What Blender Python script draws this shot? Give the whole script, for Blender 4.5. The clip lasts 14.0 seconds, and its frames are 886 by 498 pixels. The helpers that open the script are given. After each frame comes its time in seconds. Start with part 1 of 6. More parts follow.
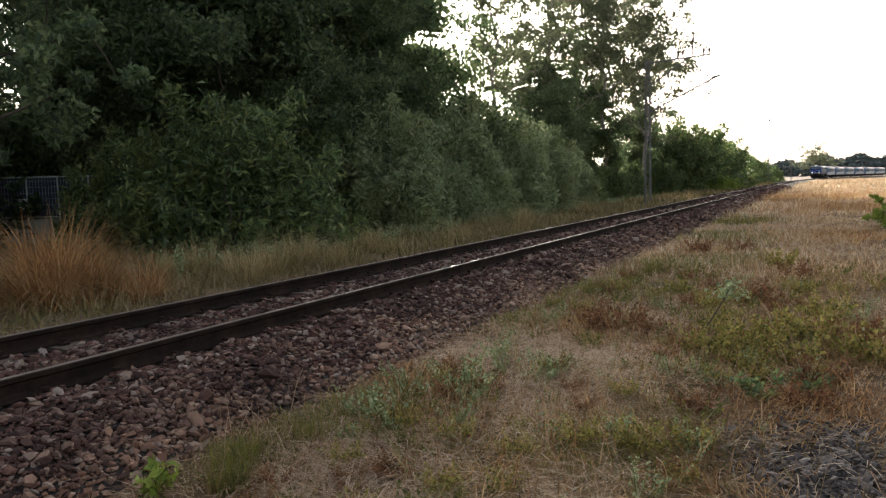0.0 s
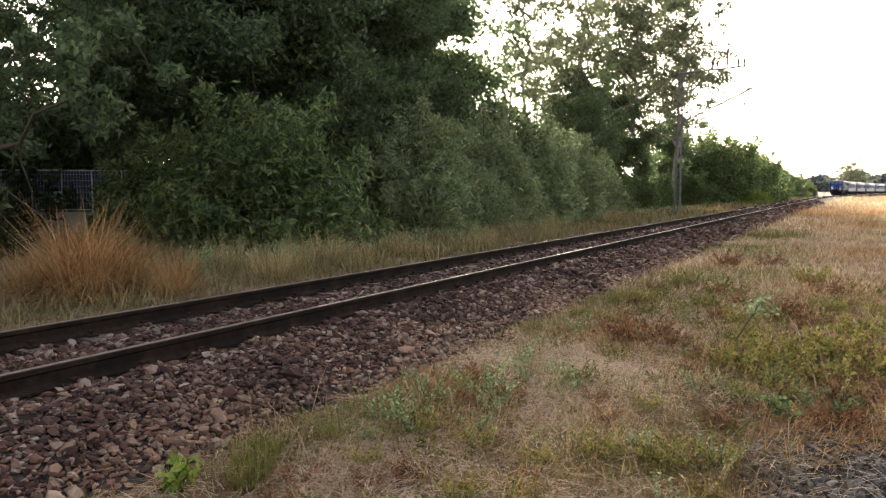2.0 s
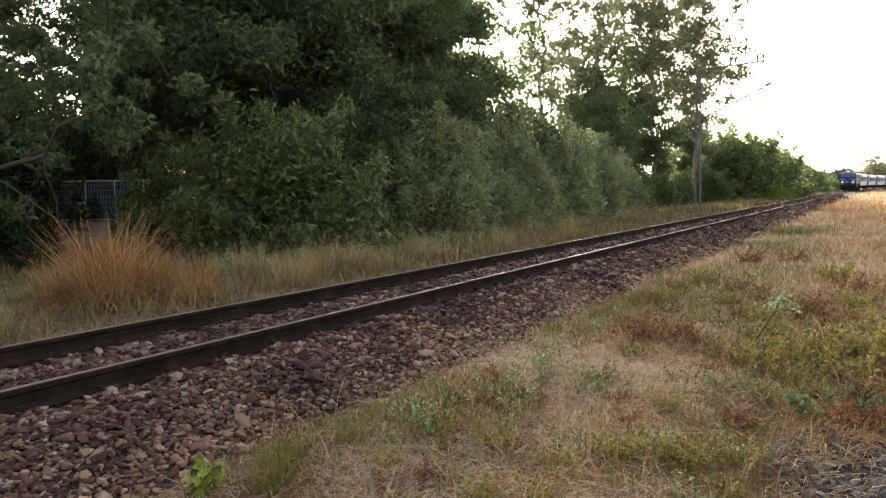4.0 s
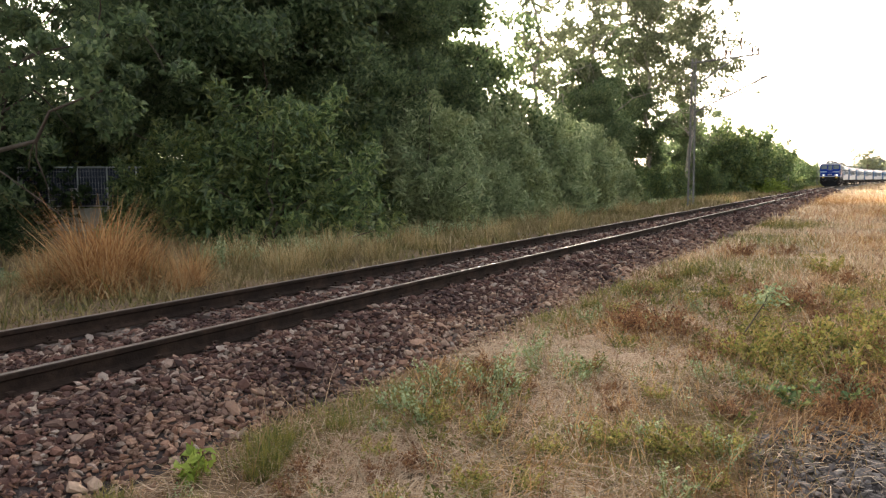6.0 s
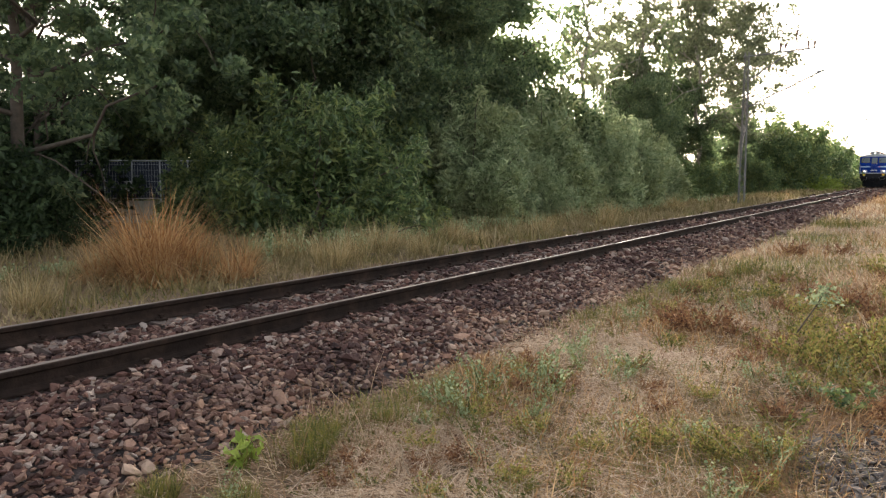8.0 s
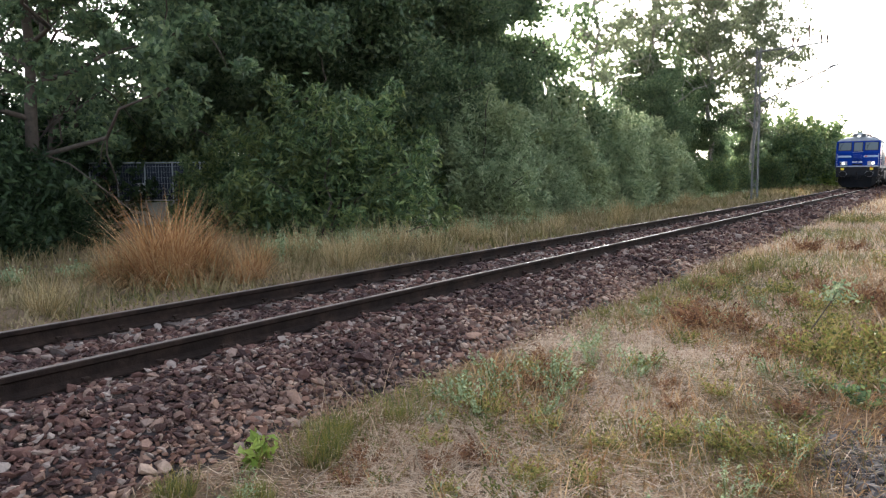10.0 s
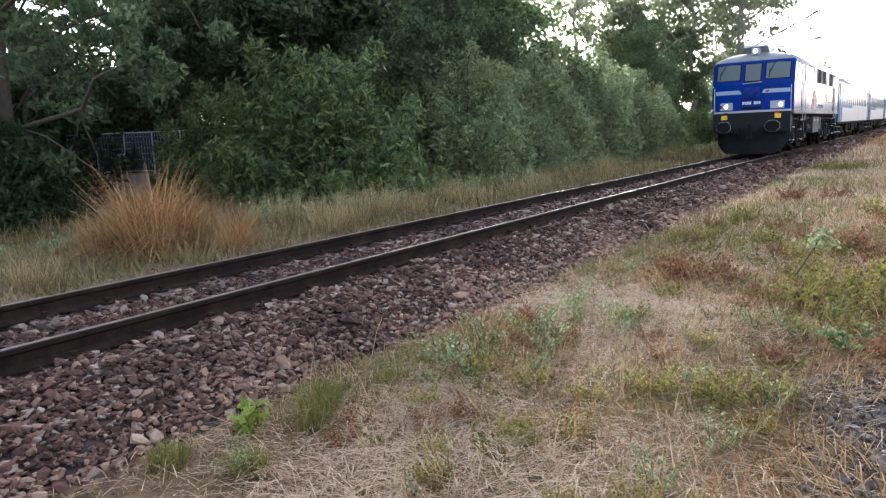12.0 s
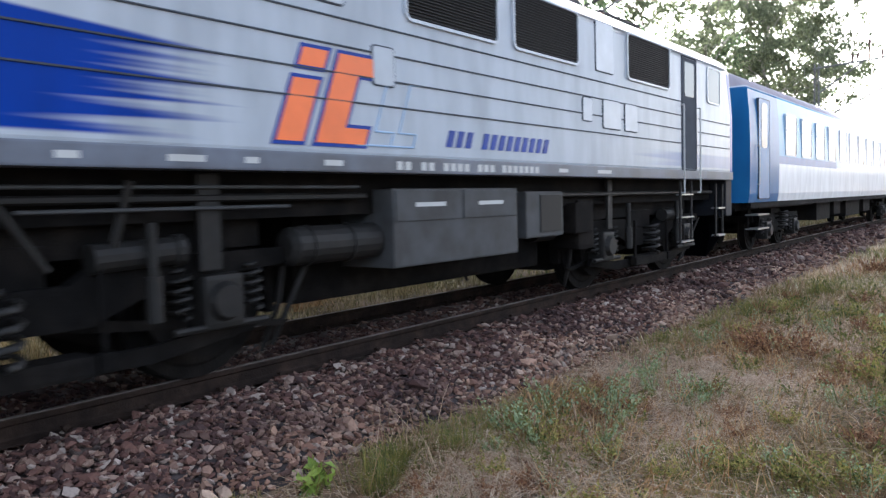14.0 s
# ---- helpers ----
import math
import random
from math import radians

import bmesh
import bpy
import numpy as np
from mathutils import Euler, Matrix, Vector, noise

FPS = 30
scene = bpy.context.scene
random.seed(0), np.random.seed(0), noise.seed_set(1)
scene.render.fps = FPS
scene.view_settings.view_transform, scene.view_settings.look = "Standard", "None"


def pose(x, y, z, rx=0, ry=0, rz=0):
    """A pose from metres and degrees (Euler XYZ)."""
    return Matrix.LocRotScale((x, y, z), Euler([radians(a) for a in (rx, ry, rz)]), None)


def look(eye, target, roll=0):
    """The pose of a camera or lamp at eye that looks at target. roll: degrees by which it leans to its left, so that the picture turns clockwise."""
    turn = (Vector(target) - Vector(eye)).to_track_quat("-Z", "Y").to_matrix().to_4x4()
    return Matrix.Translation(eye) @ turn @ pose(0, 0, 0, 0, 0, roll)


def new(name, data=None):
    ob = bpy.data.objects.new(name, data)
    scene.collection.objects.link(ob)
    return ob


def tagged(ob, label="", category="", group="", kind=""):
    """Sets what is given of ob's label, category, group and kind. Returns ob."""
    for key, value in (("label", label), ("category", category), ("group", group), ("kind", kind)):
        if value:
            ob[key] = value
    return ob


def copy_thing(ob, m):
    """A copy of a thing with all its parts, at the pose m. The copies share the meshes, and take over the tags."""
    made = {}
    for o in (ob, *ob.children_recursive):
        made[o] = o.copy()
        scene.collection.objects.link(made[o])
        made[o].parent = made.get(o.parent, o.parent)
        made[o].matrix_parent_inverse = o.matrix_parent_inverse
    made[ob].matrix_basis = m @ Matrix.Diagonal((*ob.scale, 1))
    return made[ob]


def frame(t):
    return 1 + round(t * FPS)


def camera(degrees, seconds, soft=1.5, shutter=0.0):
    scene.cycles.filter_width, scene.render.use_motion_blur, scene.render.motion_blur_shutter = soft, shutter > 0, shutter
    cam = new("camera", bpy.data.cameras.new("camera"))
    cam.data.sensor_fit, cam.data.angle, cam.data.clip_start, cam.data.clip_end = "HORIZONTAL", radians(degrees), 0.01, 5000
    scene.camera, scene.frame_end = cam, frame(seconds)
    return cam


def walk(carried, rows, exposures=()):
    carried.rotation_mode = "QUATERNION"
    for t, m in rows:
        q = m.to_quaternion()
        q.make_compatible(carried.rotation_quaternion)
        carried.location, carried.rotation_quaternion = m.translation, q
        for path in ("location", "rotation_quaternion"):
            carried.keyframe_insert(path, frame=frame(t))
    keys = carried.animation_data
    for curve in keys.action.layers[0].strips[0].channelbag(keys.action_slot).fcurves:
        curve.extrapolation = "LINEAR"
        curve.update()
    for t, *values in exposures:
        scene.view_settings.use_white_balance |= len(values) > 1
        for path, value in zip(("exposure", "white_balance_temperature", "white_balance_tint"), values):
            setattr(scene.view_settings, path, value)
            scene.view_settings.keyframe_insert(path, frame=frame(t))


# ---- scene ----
# camera and its walk
cam = camera(62.5, 14.0, soft=1.3, shutter=0.12)
walk(cam, [
    (0.0, pose(5.789, 0.033, 1.279, 84.90, 1.41, 27.10)),
    (0.5, pose(5.774, 0.051, 1.280, 85.10, -0.55, 28.09)),
    (1.0, pose(5.781, 0.053, 1.286, 84.64, -0.61, 28.82)),
    (1.5, pose(5.783, 0.051, 1.288, 85.08, -0.71, 28.21)),
    (2.0, pose(5.779, 0.036, 1.286, 85.27, -0.30, 29.24)),
    (2.5, pose(5.785, 0.027, 1.289, 85.34, 0.03, 30.05)),
    (5.0, pose(5.825, -0.003, 1.306, 85.32, 1.13, 30.78)),
    (5.5, pose(5.827, 0.002, 1.303, 84.80, 0.77, 30.31)),
    (6.0, pose(5.836, -0.000, 1.301, 84.68, 0.30, 30.23)),
    (6.5, pose(5.825, -0.007, 1.301, 84.67, 0.40, 30.68)),
    (7.0, pose(5.828, -0.008, 1.301, 84.45, 0.32, 31.54)),
    (7.5, pose(5.828, -0.007, 1.294, 84.05, -0.61, 31.63)),
    (8.0, pose(5.834, -0.020, 1.297, 84.31, -0.06, 33.72)),
    (10.5, pose(5.841, -0.033, 1.299, 84.19, 0.52, 34.58)),
    (11.0, pose(5.844, -0.036, 1.288, 83.64, 0.72, 34.84)),
    (11.5, pose(5.835, -0.031, 1.289, 82.11, 1.36, 36.15)),
    (12.0, pose(5.855, -0.007, 1.293, 81.16, 2.37, 33.35)),
    (12.5, pose(5.854, -0.012, 1.295, 82.34, 1.78, 33.26)),
    (13.0, pose(5.856, -0.021, 1.296, 82.50, 1.72, 33.72)),
    (13.5, pose(5.845, -0.033, 1.299, 83.08, 1.61, 35.68)),
    (14.0, pose(5.835, -0.045, 1.303, 86.35, 1.61, 38.54)),
], exposures=((0.0, 0.98, 6800, 12), (0.5, 1.48, 6950, 13), (1.0, 1.55, 7050, 13), (2.5, 1.65, 7150, 13), (5.0, 1.72, 7250, 14), (6.0, 1.92, 7300, 14), (7.5, 1.88, 7250, 14), (8.0, 1.93, 7100, 14), (10.5, 2.1, 6050, 13), (11.5, 2.07, 6000, 13), (12.5, 2.27, 5950, 14), (13.0, 1.95, 6100, 14), (13.5, 2.12, 5850, 14), (14.0, 2.32, 5800, 13)))

# ---------------------------------------------------------------- sky and sun
SUN_AZ, SUN_EL = 27.0, 15.5           # degrees left of the track's direction, above the horizon
world = bpy.data.worlds.new("sky")
scene.world = world
world.use_nodes = True
wn, wl = world.node_tree.nodes, world.node_tree.links
sky = wn.new("ShaderNodeTexSky")
sky.sky_type, sky.sun_disc = "NISHITA", False
sky.sun_elevation, sky.sun_rotation = radians(SUN_EL), radians(-SUN_AZ)
sky.air_density, sky.dust_density, sky.ozone_density = 1.0, 4.0, 1.0
haze = wn.new("ShaderNodeHueSaturation")
haze.inputs["Saturation"].default_value = 0.45
wl.new(sky.outputs[0], haze.inputs["Color"])
wl.new(haze.outputs[0], wn["Background"].inputs["Color"])
wn["Background"].inputs["Strength"].default_value = 0.15
sun = new("sun", bpy.data.lights.new("sun", "SUN"))
sun.data.energy, sun.data.angle, sun.data.color = 5.0, radians(2.5), (1.0, 0.93, 0.82)
az, el = radians(SUN_AZ), radians(SUN_EL)
sun.matrix_basis = look((-math.sin(az) * math.cos(el) * 200, math.cos(az) * math.cos(el) * 200, math.sin(el) * 200), (0, 0, 0))


# ---------------------------------------------------------------- material helpers
def material(name, colour, rough=0.6, metal=0.0, vary=0.12, scale=6.0, bump=0.0, bump_scale=60.0,
             second=None, second_amount=0.35, second_scale=1.2, island=0.0, objects=0.0, spec=0.5, coat=0.0):
    """A surface with fine grain and broad stains; island and objects vary the brightness piece by piece."""
    m = bpy.data.materials.new(name)
    m.use_nodes = True
    n, l = m.node_tree.nodes, m.node_tree.links
    b = n["Principled BSDF"]
    b.inputs["Roughness"].default_value, b.inputs["Metallic"].default_value = rough, metal
    b.inputs["Specular IOR Level"].default_value = spec
    b.inputs["Coat Weight"].default_value = coat
    co = n.new("ShaderNodeTexCoord")
    grain = n.new("ShaderNodeTexNoise")
    grain.inputs["Scale"].default_value, grain.inputs["Detail"].default_value = scale, 6
    l.new(co.outputs["Object"], grain.inputs["Vector"])
    base = n.new("ShaderNodeMix")
    base.data_type = "RGBA"
    base.inputs["A"].default_value = (*colour, 1)
    base.inputs["B"].default_value = (*(second or [c * 0.6 for c in colour]), 1)
    broad = n.new("ShaderNodeTexNoise")
    broad.inputs["Scale"].default_value, broad.inputs["Detail"].default_value = second_scale, 4
    l.new(co.outputs["Object"], broad.inputs["Vector"])
    ramp = n.new("ShaderNodeMapRange")
    ramp.inputs["From Min"].default_value, ramp.inputs["From Max"].default_value = 0.42, 0.68
    ramp.inputs["To Max"].default_value = second_amount
    l.new(broad.outputs["Fac"], ramp.inputs["Value"])
    l.new(ramp.outputs["Result"], base.inputs["Factor"])
    hsv = n.new("ShaderNodeHueSaturation")
    l.new(base.outputs["Result"], hsv.inputs["Color"])
    val = n.new("ShaderNodeMapRange")
    val.inputs["From Min"].default_value, val.inputs["From Max"].default_value = 0.3, 0.7
    val.inputs["To Min"].default_value, val.inputs["To Max"].default_value = 1 - vary, 1 + vary
    l.new(grain.outputs["Fac"], val.inputs["Value"])
    out = val.outputs["Result"]
    for amount, node, socket in ((island, "ShaderNodeNewGeometry", "Random Per Island"), (objects, "ShaderNodeObjectInfo", "Random")):
        if amount:
            r = n.new(node)
            mr = n.new("ShaderNodeMapRange")
            mr.inputs["To Min"].default_value, mr.inputs["To Max"].default_value = 1 - amount, 1 + amount
            l.new(r.outputs[socket], mr.inputs["Value"])
            mul = n.new("ShaderNodeMath")
            mul.operation = "MULTIPLY"
            l.new(out, mul.inputs[0]), l.new(mr.outputs["Result"], mul.inputs[1])
            out = mul.outputs[0]
    l.new(out, hsv.inputs["Value"])
    l.new(hsv.outputs["Color"], b.inputs["Base Color"])
    rr = n.new("ShaderNodeMapRange")
    rr.inputs["To Min"].default_value, rr.inputs["To Max"].default_value = max(0.03, rough - 0.12), min(1, rough + 0.12)
    l.new(grain.outputs["Fac"], rr.inputs["Value"])
    l.new(rr.outputs["Result"], b.inputs["Roughness"])
    if bump:
        bn = n.new("ShaderNodeTexNoise")
        bn.inputs["Scale"].default_value, bn.inputs["Detail"].default_value = bump_scale, 5
        l.new(co.outputs["Object"], bn.inputs["Vector"])
        bp = n.new("ShaderNodeBump")
        bp.inputs["Strength"].default_value, bp.inputs["Distance"].default_value = bump, 0.02
        l.new(bn.outputs["Fac"], bp.inputs["Height"])
        l.new(bp.outputs["Normal"], b.inputs["Normal"])
    return m


def ramp_material(name, stops, rough=0.85, trans=0.0, patches=None, patch_scale=0.5, patch_mix=0.8, spec=0.3, source="island", bump=0.0):
    """Many small pieces whose colours run through stops, piece by piece; patches shifts them in broad areas."""
    m = bpy.data.materials.new(name)
    m.use_nodes = True
    n, l = m.node_tree.nodes, m.node_tree.links
    b = n["Principled BSDF"]
    b.inputs["Roughness"].default_value, b.inputs["Specular IOR Level"].default_value = rough, spec
    if source == "island":
        rnd = n.new("ShaderNodeNewGeometry").outputs["Random Per Island"]
    else:
        rnd = n.new("ShaderNodeObjectInfo").outputs["Random"]

    def ramp(cols, fac):
        r = n.new("ShaderNodeValToRGB")
        e = r.color_ramp.elements
        while len(e) < len(cols):
            e.new(0.5)
        for k, c in enumerate(cols):
            e[k].position, e[k].color = k / (len(cols) - 1), (*c, 1)
        l.new(fac, r.inputs["Fac"])
        return r.outputs["Color"]
    col = ramp(stops, rnd)
    co = n.new("ShaderNodeTexCoord")
    if patches:
        other = ramp(patches, rnd)
        ns = n.new("ShaderNodeTexNoise")
        ns.inputs["Scale"].default_value, ns.inputs["Detail"].default_value = patch_scale, 3
        l.new(co.outputs["Object"], ns.inputs["Vector"])
        mr = n.new("ShaderNodeMapRange")
        mr.inputs["From Min"].default_value, mr.inputs["From Max"].default_value, mr.inputs["To Max"].default_value = 0.47, 0.62, patch_mix
        l.new(ns.outputs["Fac"], mr.inputs["Value"])
        mx = n.new("ShaderNodeMix")
        mx.data_type = "RGBA"
        l.new(mr.outputs["Result"], mx.inputs["Factor"]), l.new(col, mx.inputs["A"]), l.new(other, mx.inputs["B"])
        col = mx.outputs["Result"]
    fine = n.new("ShaderNodeTexNoise")
    fine.inputs["Scale"].default_value = 45
    l.new(co.outputs["Object"], fine.inputs["Vector"])
    hv = n.new("ShaderNodeHueSaturation")
    fm = n.new("ShaderNodeMapRange")
    fm.inputs["To Min"].default_value, fm.inputs["To Max"].default_value = 0.7, 1.3
    l.new(fine.outputs["Fac"], fm.inputs["Value"]), l.new(fm.outputs["Result"], hv.inputs["Value"])
    l.new(col, hv.inputs["Color"])
    col = hv.outputs["Color"]
    l.new(col, b.inputs["Base Color"])
    if bump:
        bp = n.new("ShaderNodeBump")
        bp.inputs["Strength"].default_value, bp.inputs["Distance"].default_value = bump, 0.01
        l.new(fine.outputs["Fac"], bp.inputs["Height"]), l.new(bp.outputs["Normal"], b.inputs["Normal"])
    if trans:
        t = n.new("ShaderNodeBsdfTranslucent")
        l.new(col, t.inputs["Color"])
        mix = n.new("ShaderNodeMixShader")
        mix.inputs[0].default_value = trans
        l.new(b.outputs[0], mix.inputs[1]), l.new(t.outputs[0], mix.inputs[2])
        l.new(mix.outputs[0], n["Material Output"].inputs["Surface"])
    return m


def glow(name, colour, strength):
    m = bpy.data.materials.new(name)
    m.use_nodes = True
    b = m.node_tree.nodes["Principled BSDF"]
    b.inputs["Base Color"].default_value = (*colour, 1)
    b.inputs["Emission Color"].default_value, b.inputs["Emission Strength"].default_value = (*colour, 1), strength
    return m


LEAF = ramp_material("hedge_leaves", [(0.04, 0.08, 0.035), (0.09, 0.155, 0.06), (0.16, 0.24, 0.09), (0.27, 0.335, 0.13)], 0.42, 0.5,
                     [(0.05, 0.085, 0.03), (0.15, 0.19, 0.06), (0.28, 0.30, 0.09)], 0.9, 0.75, 0.7)
# undergrowth leaves: the shade below the left trees is painted in as darker greens
LEAF_SHADED = ramp_material("shade_darkened_leaves", [(0.015, 0.03, 0.014), (0.03, 0.055, 0.024), (0.05, 0.085, 0.035), (0.08, 0.12, 0.05)], 0.6, 0.3, spec=0.3)
LEAF_WILLOW = ramp_material("willow_leaves", [(0.132, 0.190, 0.102), (0.242, 0.314, 0.168), (0.341, 0.414, 0.228), (0.451, 0.504, 0.300)], 0.55, 0.5,
                            [(0.154, 0.179, 0.066), (0.275, 0.291, 0.114)], 0.6, 0.5, 0.5)
LEAF_DARK = ramp_material("broad_tree_leaves", [(0.06, 0.10, 0.055), (0.11, 0.17, 0.085), (0.165, 0.235, 0.115), (0.24, 0.30, 0.145)], 0.42, 0.68, spec=0.7)
LEAF_FAR = ramp_material("tall_tree_leaves", [(0.10, 0.12, 0.075), (0.15, 0.175, 0.105), (0.21, 0.235, 0.14)], 0.6, 0.6, spec=0.4)
LEAF_LIME = ramp_material("lime_green_leaves", [(0.15, 0.21, 0.04), (0.23, 0.31, 0.055), (0.31, 0.38, 0.08)], 0.5, 0.3)
STRAW = ramp_material("dry_grass", [(0.157, 0.078, 0.041), (0.334, 0.199, 0.115), (0.464, 0.319, 0.208), (0.612, 0.473, 0.343), (0.223, 0.106, 0.055)], 0.85, 0.3,
                      [(0.084, 0.078, 0.026), (0.177, 0.148, 0.046), (0.334, 0.204, 0.097), (0.446, 0.316, 0.186), (0.139, 0.111, 0.041), (0.241, 0.125, 0.060)], 0.75, 0.9)
# STRAW lightened for the far meadow: haze put into the grass colour
STRAW_FAR = ramp_material("haze_paled_far_grass", [(0.298, 0.162, 0.091), (0.596, 0.382, 0.240), (0.800, 0.583, 0.402), (0.800, 0.765, 0.570), (0.415, 0.220, 0.123)], 0.85, 0.3,
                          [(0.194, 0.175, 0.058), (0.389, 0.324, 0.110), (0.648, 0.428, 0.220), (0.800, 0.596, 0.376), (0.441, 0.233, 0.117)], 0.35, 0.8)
THATCH = ramp_material("bleached_lying_straw", [(0.336, 0.222, 0.143), (0.513, 0.384, 0.266), (0.670, 0.542, 0.404), (0.592, 0.453, 0.326), (0.256, 0.147, 0.089)], 0.85, 0.25)
OLIVE = ramp_material("olive_brown_grass", [(0.066, 0.066, 0.022), (0.143, 0.127, 0.040), (0.220, 0.182, 0.061), (0.154, 0.077, 0.037), (0.308, 0.242, 0.094)], 0.8, 0.3,
                      [(0.099, 0.050, 0.026), (0.220, 0.116, 0.055), (0.330, 0.198, 0.099)], 1.1, 0.8)
DEAD_LEAF = ramp_material("dead_brown_foliage", [(0.074, 0.039, 0.025), (0.162, 0.077, 0.042), (0.270, 0.133, 0.067), (0.405, 0.231, 0.119), (0.115, 0.063, 0.039)], 0.9, 0.15)
HERB = ramp_material("yellow_green_herb_leaves", [(0.07, 0.085, 0.025), (0.15, 0.16, 0.04), (0.26, 0.255, 0.065), (0.38, 0.34, 0.10), (0.46, 0.36, 0.13)], 0.6, 0.35)
SEEDING = ramp_material("seeding_verge_grass", [(0.20, 0.14, 0.06), (0.38, 0.28, 0.13), (0.55, 0.43, 0.24), (0.15, 0.14, 0.05), (0.62, 0.50, 0.30)], 0.85, 0.35)
VERGE = ramp_material("verge_grass", [(0.111, 0.098, 0.038), (0.230, 0.174, 0.085), (0.391, 0.306, 0.178), (0.128, 0.111, 0.043), (0.476, 0.383, 0.238)], 0.85, 0.3,
                      [(0.051, 0.072, 0.025), (0.111, 0.128, 0.038), (0.221, 0.191, 0.060), (0.374, 0.272, 0.136)], 0.6, 0.85)
RUSSET = ramp_material("russet_dead_grass", [(0.165, 0.073, 0.028), (0.350, 0.177, 0.070), (0.526, 0.311, 0.139), (0.642, 0.448, 0.244), (0.244, 0.111, 0.044)], 0.85, 0.35)
GREENS = ramp_material("green_weed_leaves", [(0.069, 0.085, 0.024), (0.127, 0.140, 0.036), (0.207, 0.200, 0.048), (0.310, 0.250, 0.064)], 0.6, 0.3)
STONE = ramp_material("ballast_stones", [(0.032, 0.017, 0.016), (0.061, 0.030, 0.025), (0.090, 0.043, 0.034), (0.138, 0.071, 0.054), (0.037, 0.021, 0.020), (0.209, 0.127, 0.094), (0.303, 0.252, 0.217)],
                      0.85, 0, [(0.021, 0.013, 0.013), (0.037, 0.020, 0.020), (0.061, 0.031, 0.027), (0.090, 0.046, 0.037)], 0.7, 0.85, bump=0.7)
STONE_CLEAN = ramp_material("clean_ballast_stones", [(0.088, 0.045, 0.034), (0.162, 0.085, 0.058), (0.234, 0.129, 0.088), (0.331, 0.206, 0.145), (0.072, 0.040, 0.033), (0.404, 0.287, 0.210), (0.194, 0.149, 0.125)],
                            0.85, 0, [(0.041, 0.024, 0.022), (0.077, 0.044, 0.036), (0.129, 0.076, 0.060), (0.186, 0.122, 0.097)], 0.9, 0.8, bump=0.7)
STONE_EACH = ramp_material("single_ballast_stones", [(0.060, 0.032, 0.027), (0.119, 0.064, 0.049), (0.196, 0.115, 0.085), (0.323, 0.221, 0.170), (0.102, 0.055, 0.044), (0.391, 0.323, 0.272)], 0.85, source="object", bump=0.7)
GREY_STONE = ramp_material("grey_chippings", [(0.035, 0.031, 0.031), (0.065, 0.058, 0.057), (0.11, 0.098, 0.094), (0.19, 0.17, 0.16), (0.05, 0.045, 0.044)], 0.88, bump=0.6)
BARK = material("bark", (0.09, 0.07, 0.055), 0.9, vary=0.3, scale=9, bump=0.6, bump_scale=30)
PALE_BARK = material("pale_bark", (0.32, 0.30, 0.27), 0.85, vary=0.3, scale=5, bump=0.4, second=(0.1, 0.09, 0.08), second_amount=0.8, second_scale=3)
RAIL_SIDE = material("rail_rust", (0.019, 0.0135, 0.0115), 0.9, 0.0, 0.3, 14, 0.35, 50, spec=0.08, second=(0.045, 0.029, 0.022), second_amount=0.7, second_scale=2.5)
RAIL_TOP = material("rail_running_surface", (0.15, 0.125, 0.11), 0.5, 0.4, 0.15, 30, second=(0.14, 0.10, 0.08), second_amount=0.6, second_scale=5)
CONCRETE = material("old_concrete", (0.10, 0.076, 0.065), 0.9, vary=0.25, scale=14, bump=0.5, second=(0.065, 0.043, 0.036), second_amount=0.8, second_scale=4, objects=0.25)
MAST_STEEL = material("mast_steel", (0.15, 0.155, 0.155), 0.6, 0.3, 0.2, 8, second=(0.14, 0.13, 0.12), second_amount=0.6, second_scale=2)
PORCELAIN = material("brown_porcelain", (0.11, 0.07, 0.05), 0.25)


# ---------------------------------------------------------------- mesh helpers
def mesh_of(name, verts, faces, mat, smooth=False):
    """A mesh from arrays; faces all have the same number of corners."""
    verts, faces = np.asarray(verts, np.float32), np.asarray(faces, np.int32)
    me = bpy.data.meshes.new(name)
    k = faces.shape[1]
    me.vertices.add(len(verts)), me.loops.add(faces.size), me.polygons.add(len(faces))
    me.vertices.foreach_set("co", verts.ravel())
    me.loops.foreach_set("vertex_index", faces.ravel())
    me.polygons.foreach_set("loop_start", np.arange(0, faces.size, k, dtype=np.int32))
    me.polygons.foreach_set("use_smooth", np.full(len(faces), bool(smooth)))
    me.update(calc_edges=True)
    me.materials.append(mat)
    return me


def part(name, bm, mat=None, parent=None, label=""):
    """Links a bmesh (or a mesh) as one object, under parent if there is one."""
    if isinstance(bm, bmesh.types.BMesh):
        me = bpy.data.meshes.new(name)
        bmesh.ops.recalc_face_normals(bm, faces=bm.faces)
        bm.to_mesh(me)
        bm.free()
        me.materials.append(mat)
    else:
        me = bm
    ob = new(name, me)
    ob.parent = parent
    if label:
        tagged(ob, label)
    return ob


def box(bm, x0, x1, y0, y1, z0, z1, bevel=0.0):
    r = bmesh.ops.create_cube(bm, size=1, matrix=Matrix.Translation(((x0 + x1) / 2, (y0 + y1) / 2, (z0 + z1) / 2)) @ Matrix.Diagonal((abs(x1 - x0), abs(y1 - y0), abs(z1 - z0), 1)))
    if bevel:
        edges = {e for v in r["verts"] for e in v.link_edges}
        bmesh.ops.bevel(bm, geom=list(edges), offset=bevel, segments=2, affect="EDGES", profile=0.7)
    return bm


def boxed(*a, **k):
    return box(bmesh.new(), *a, **k)


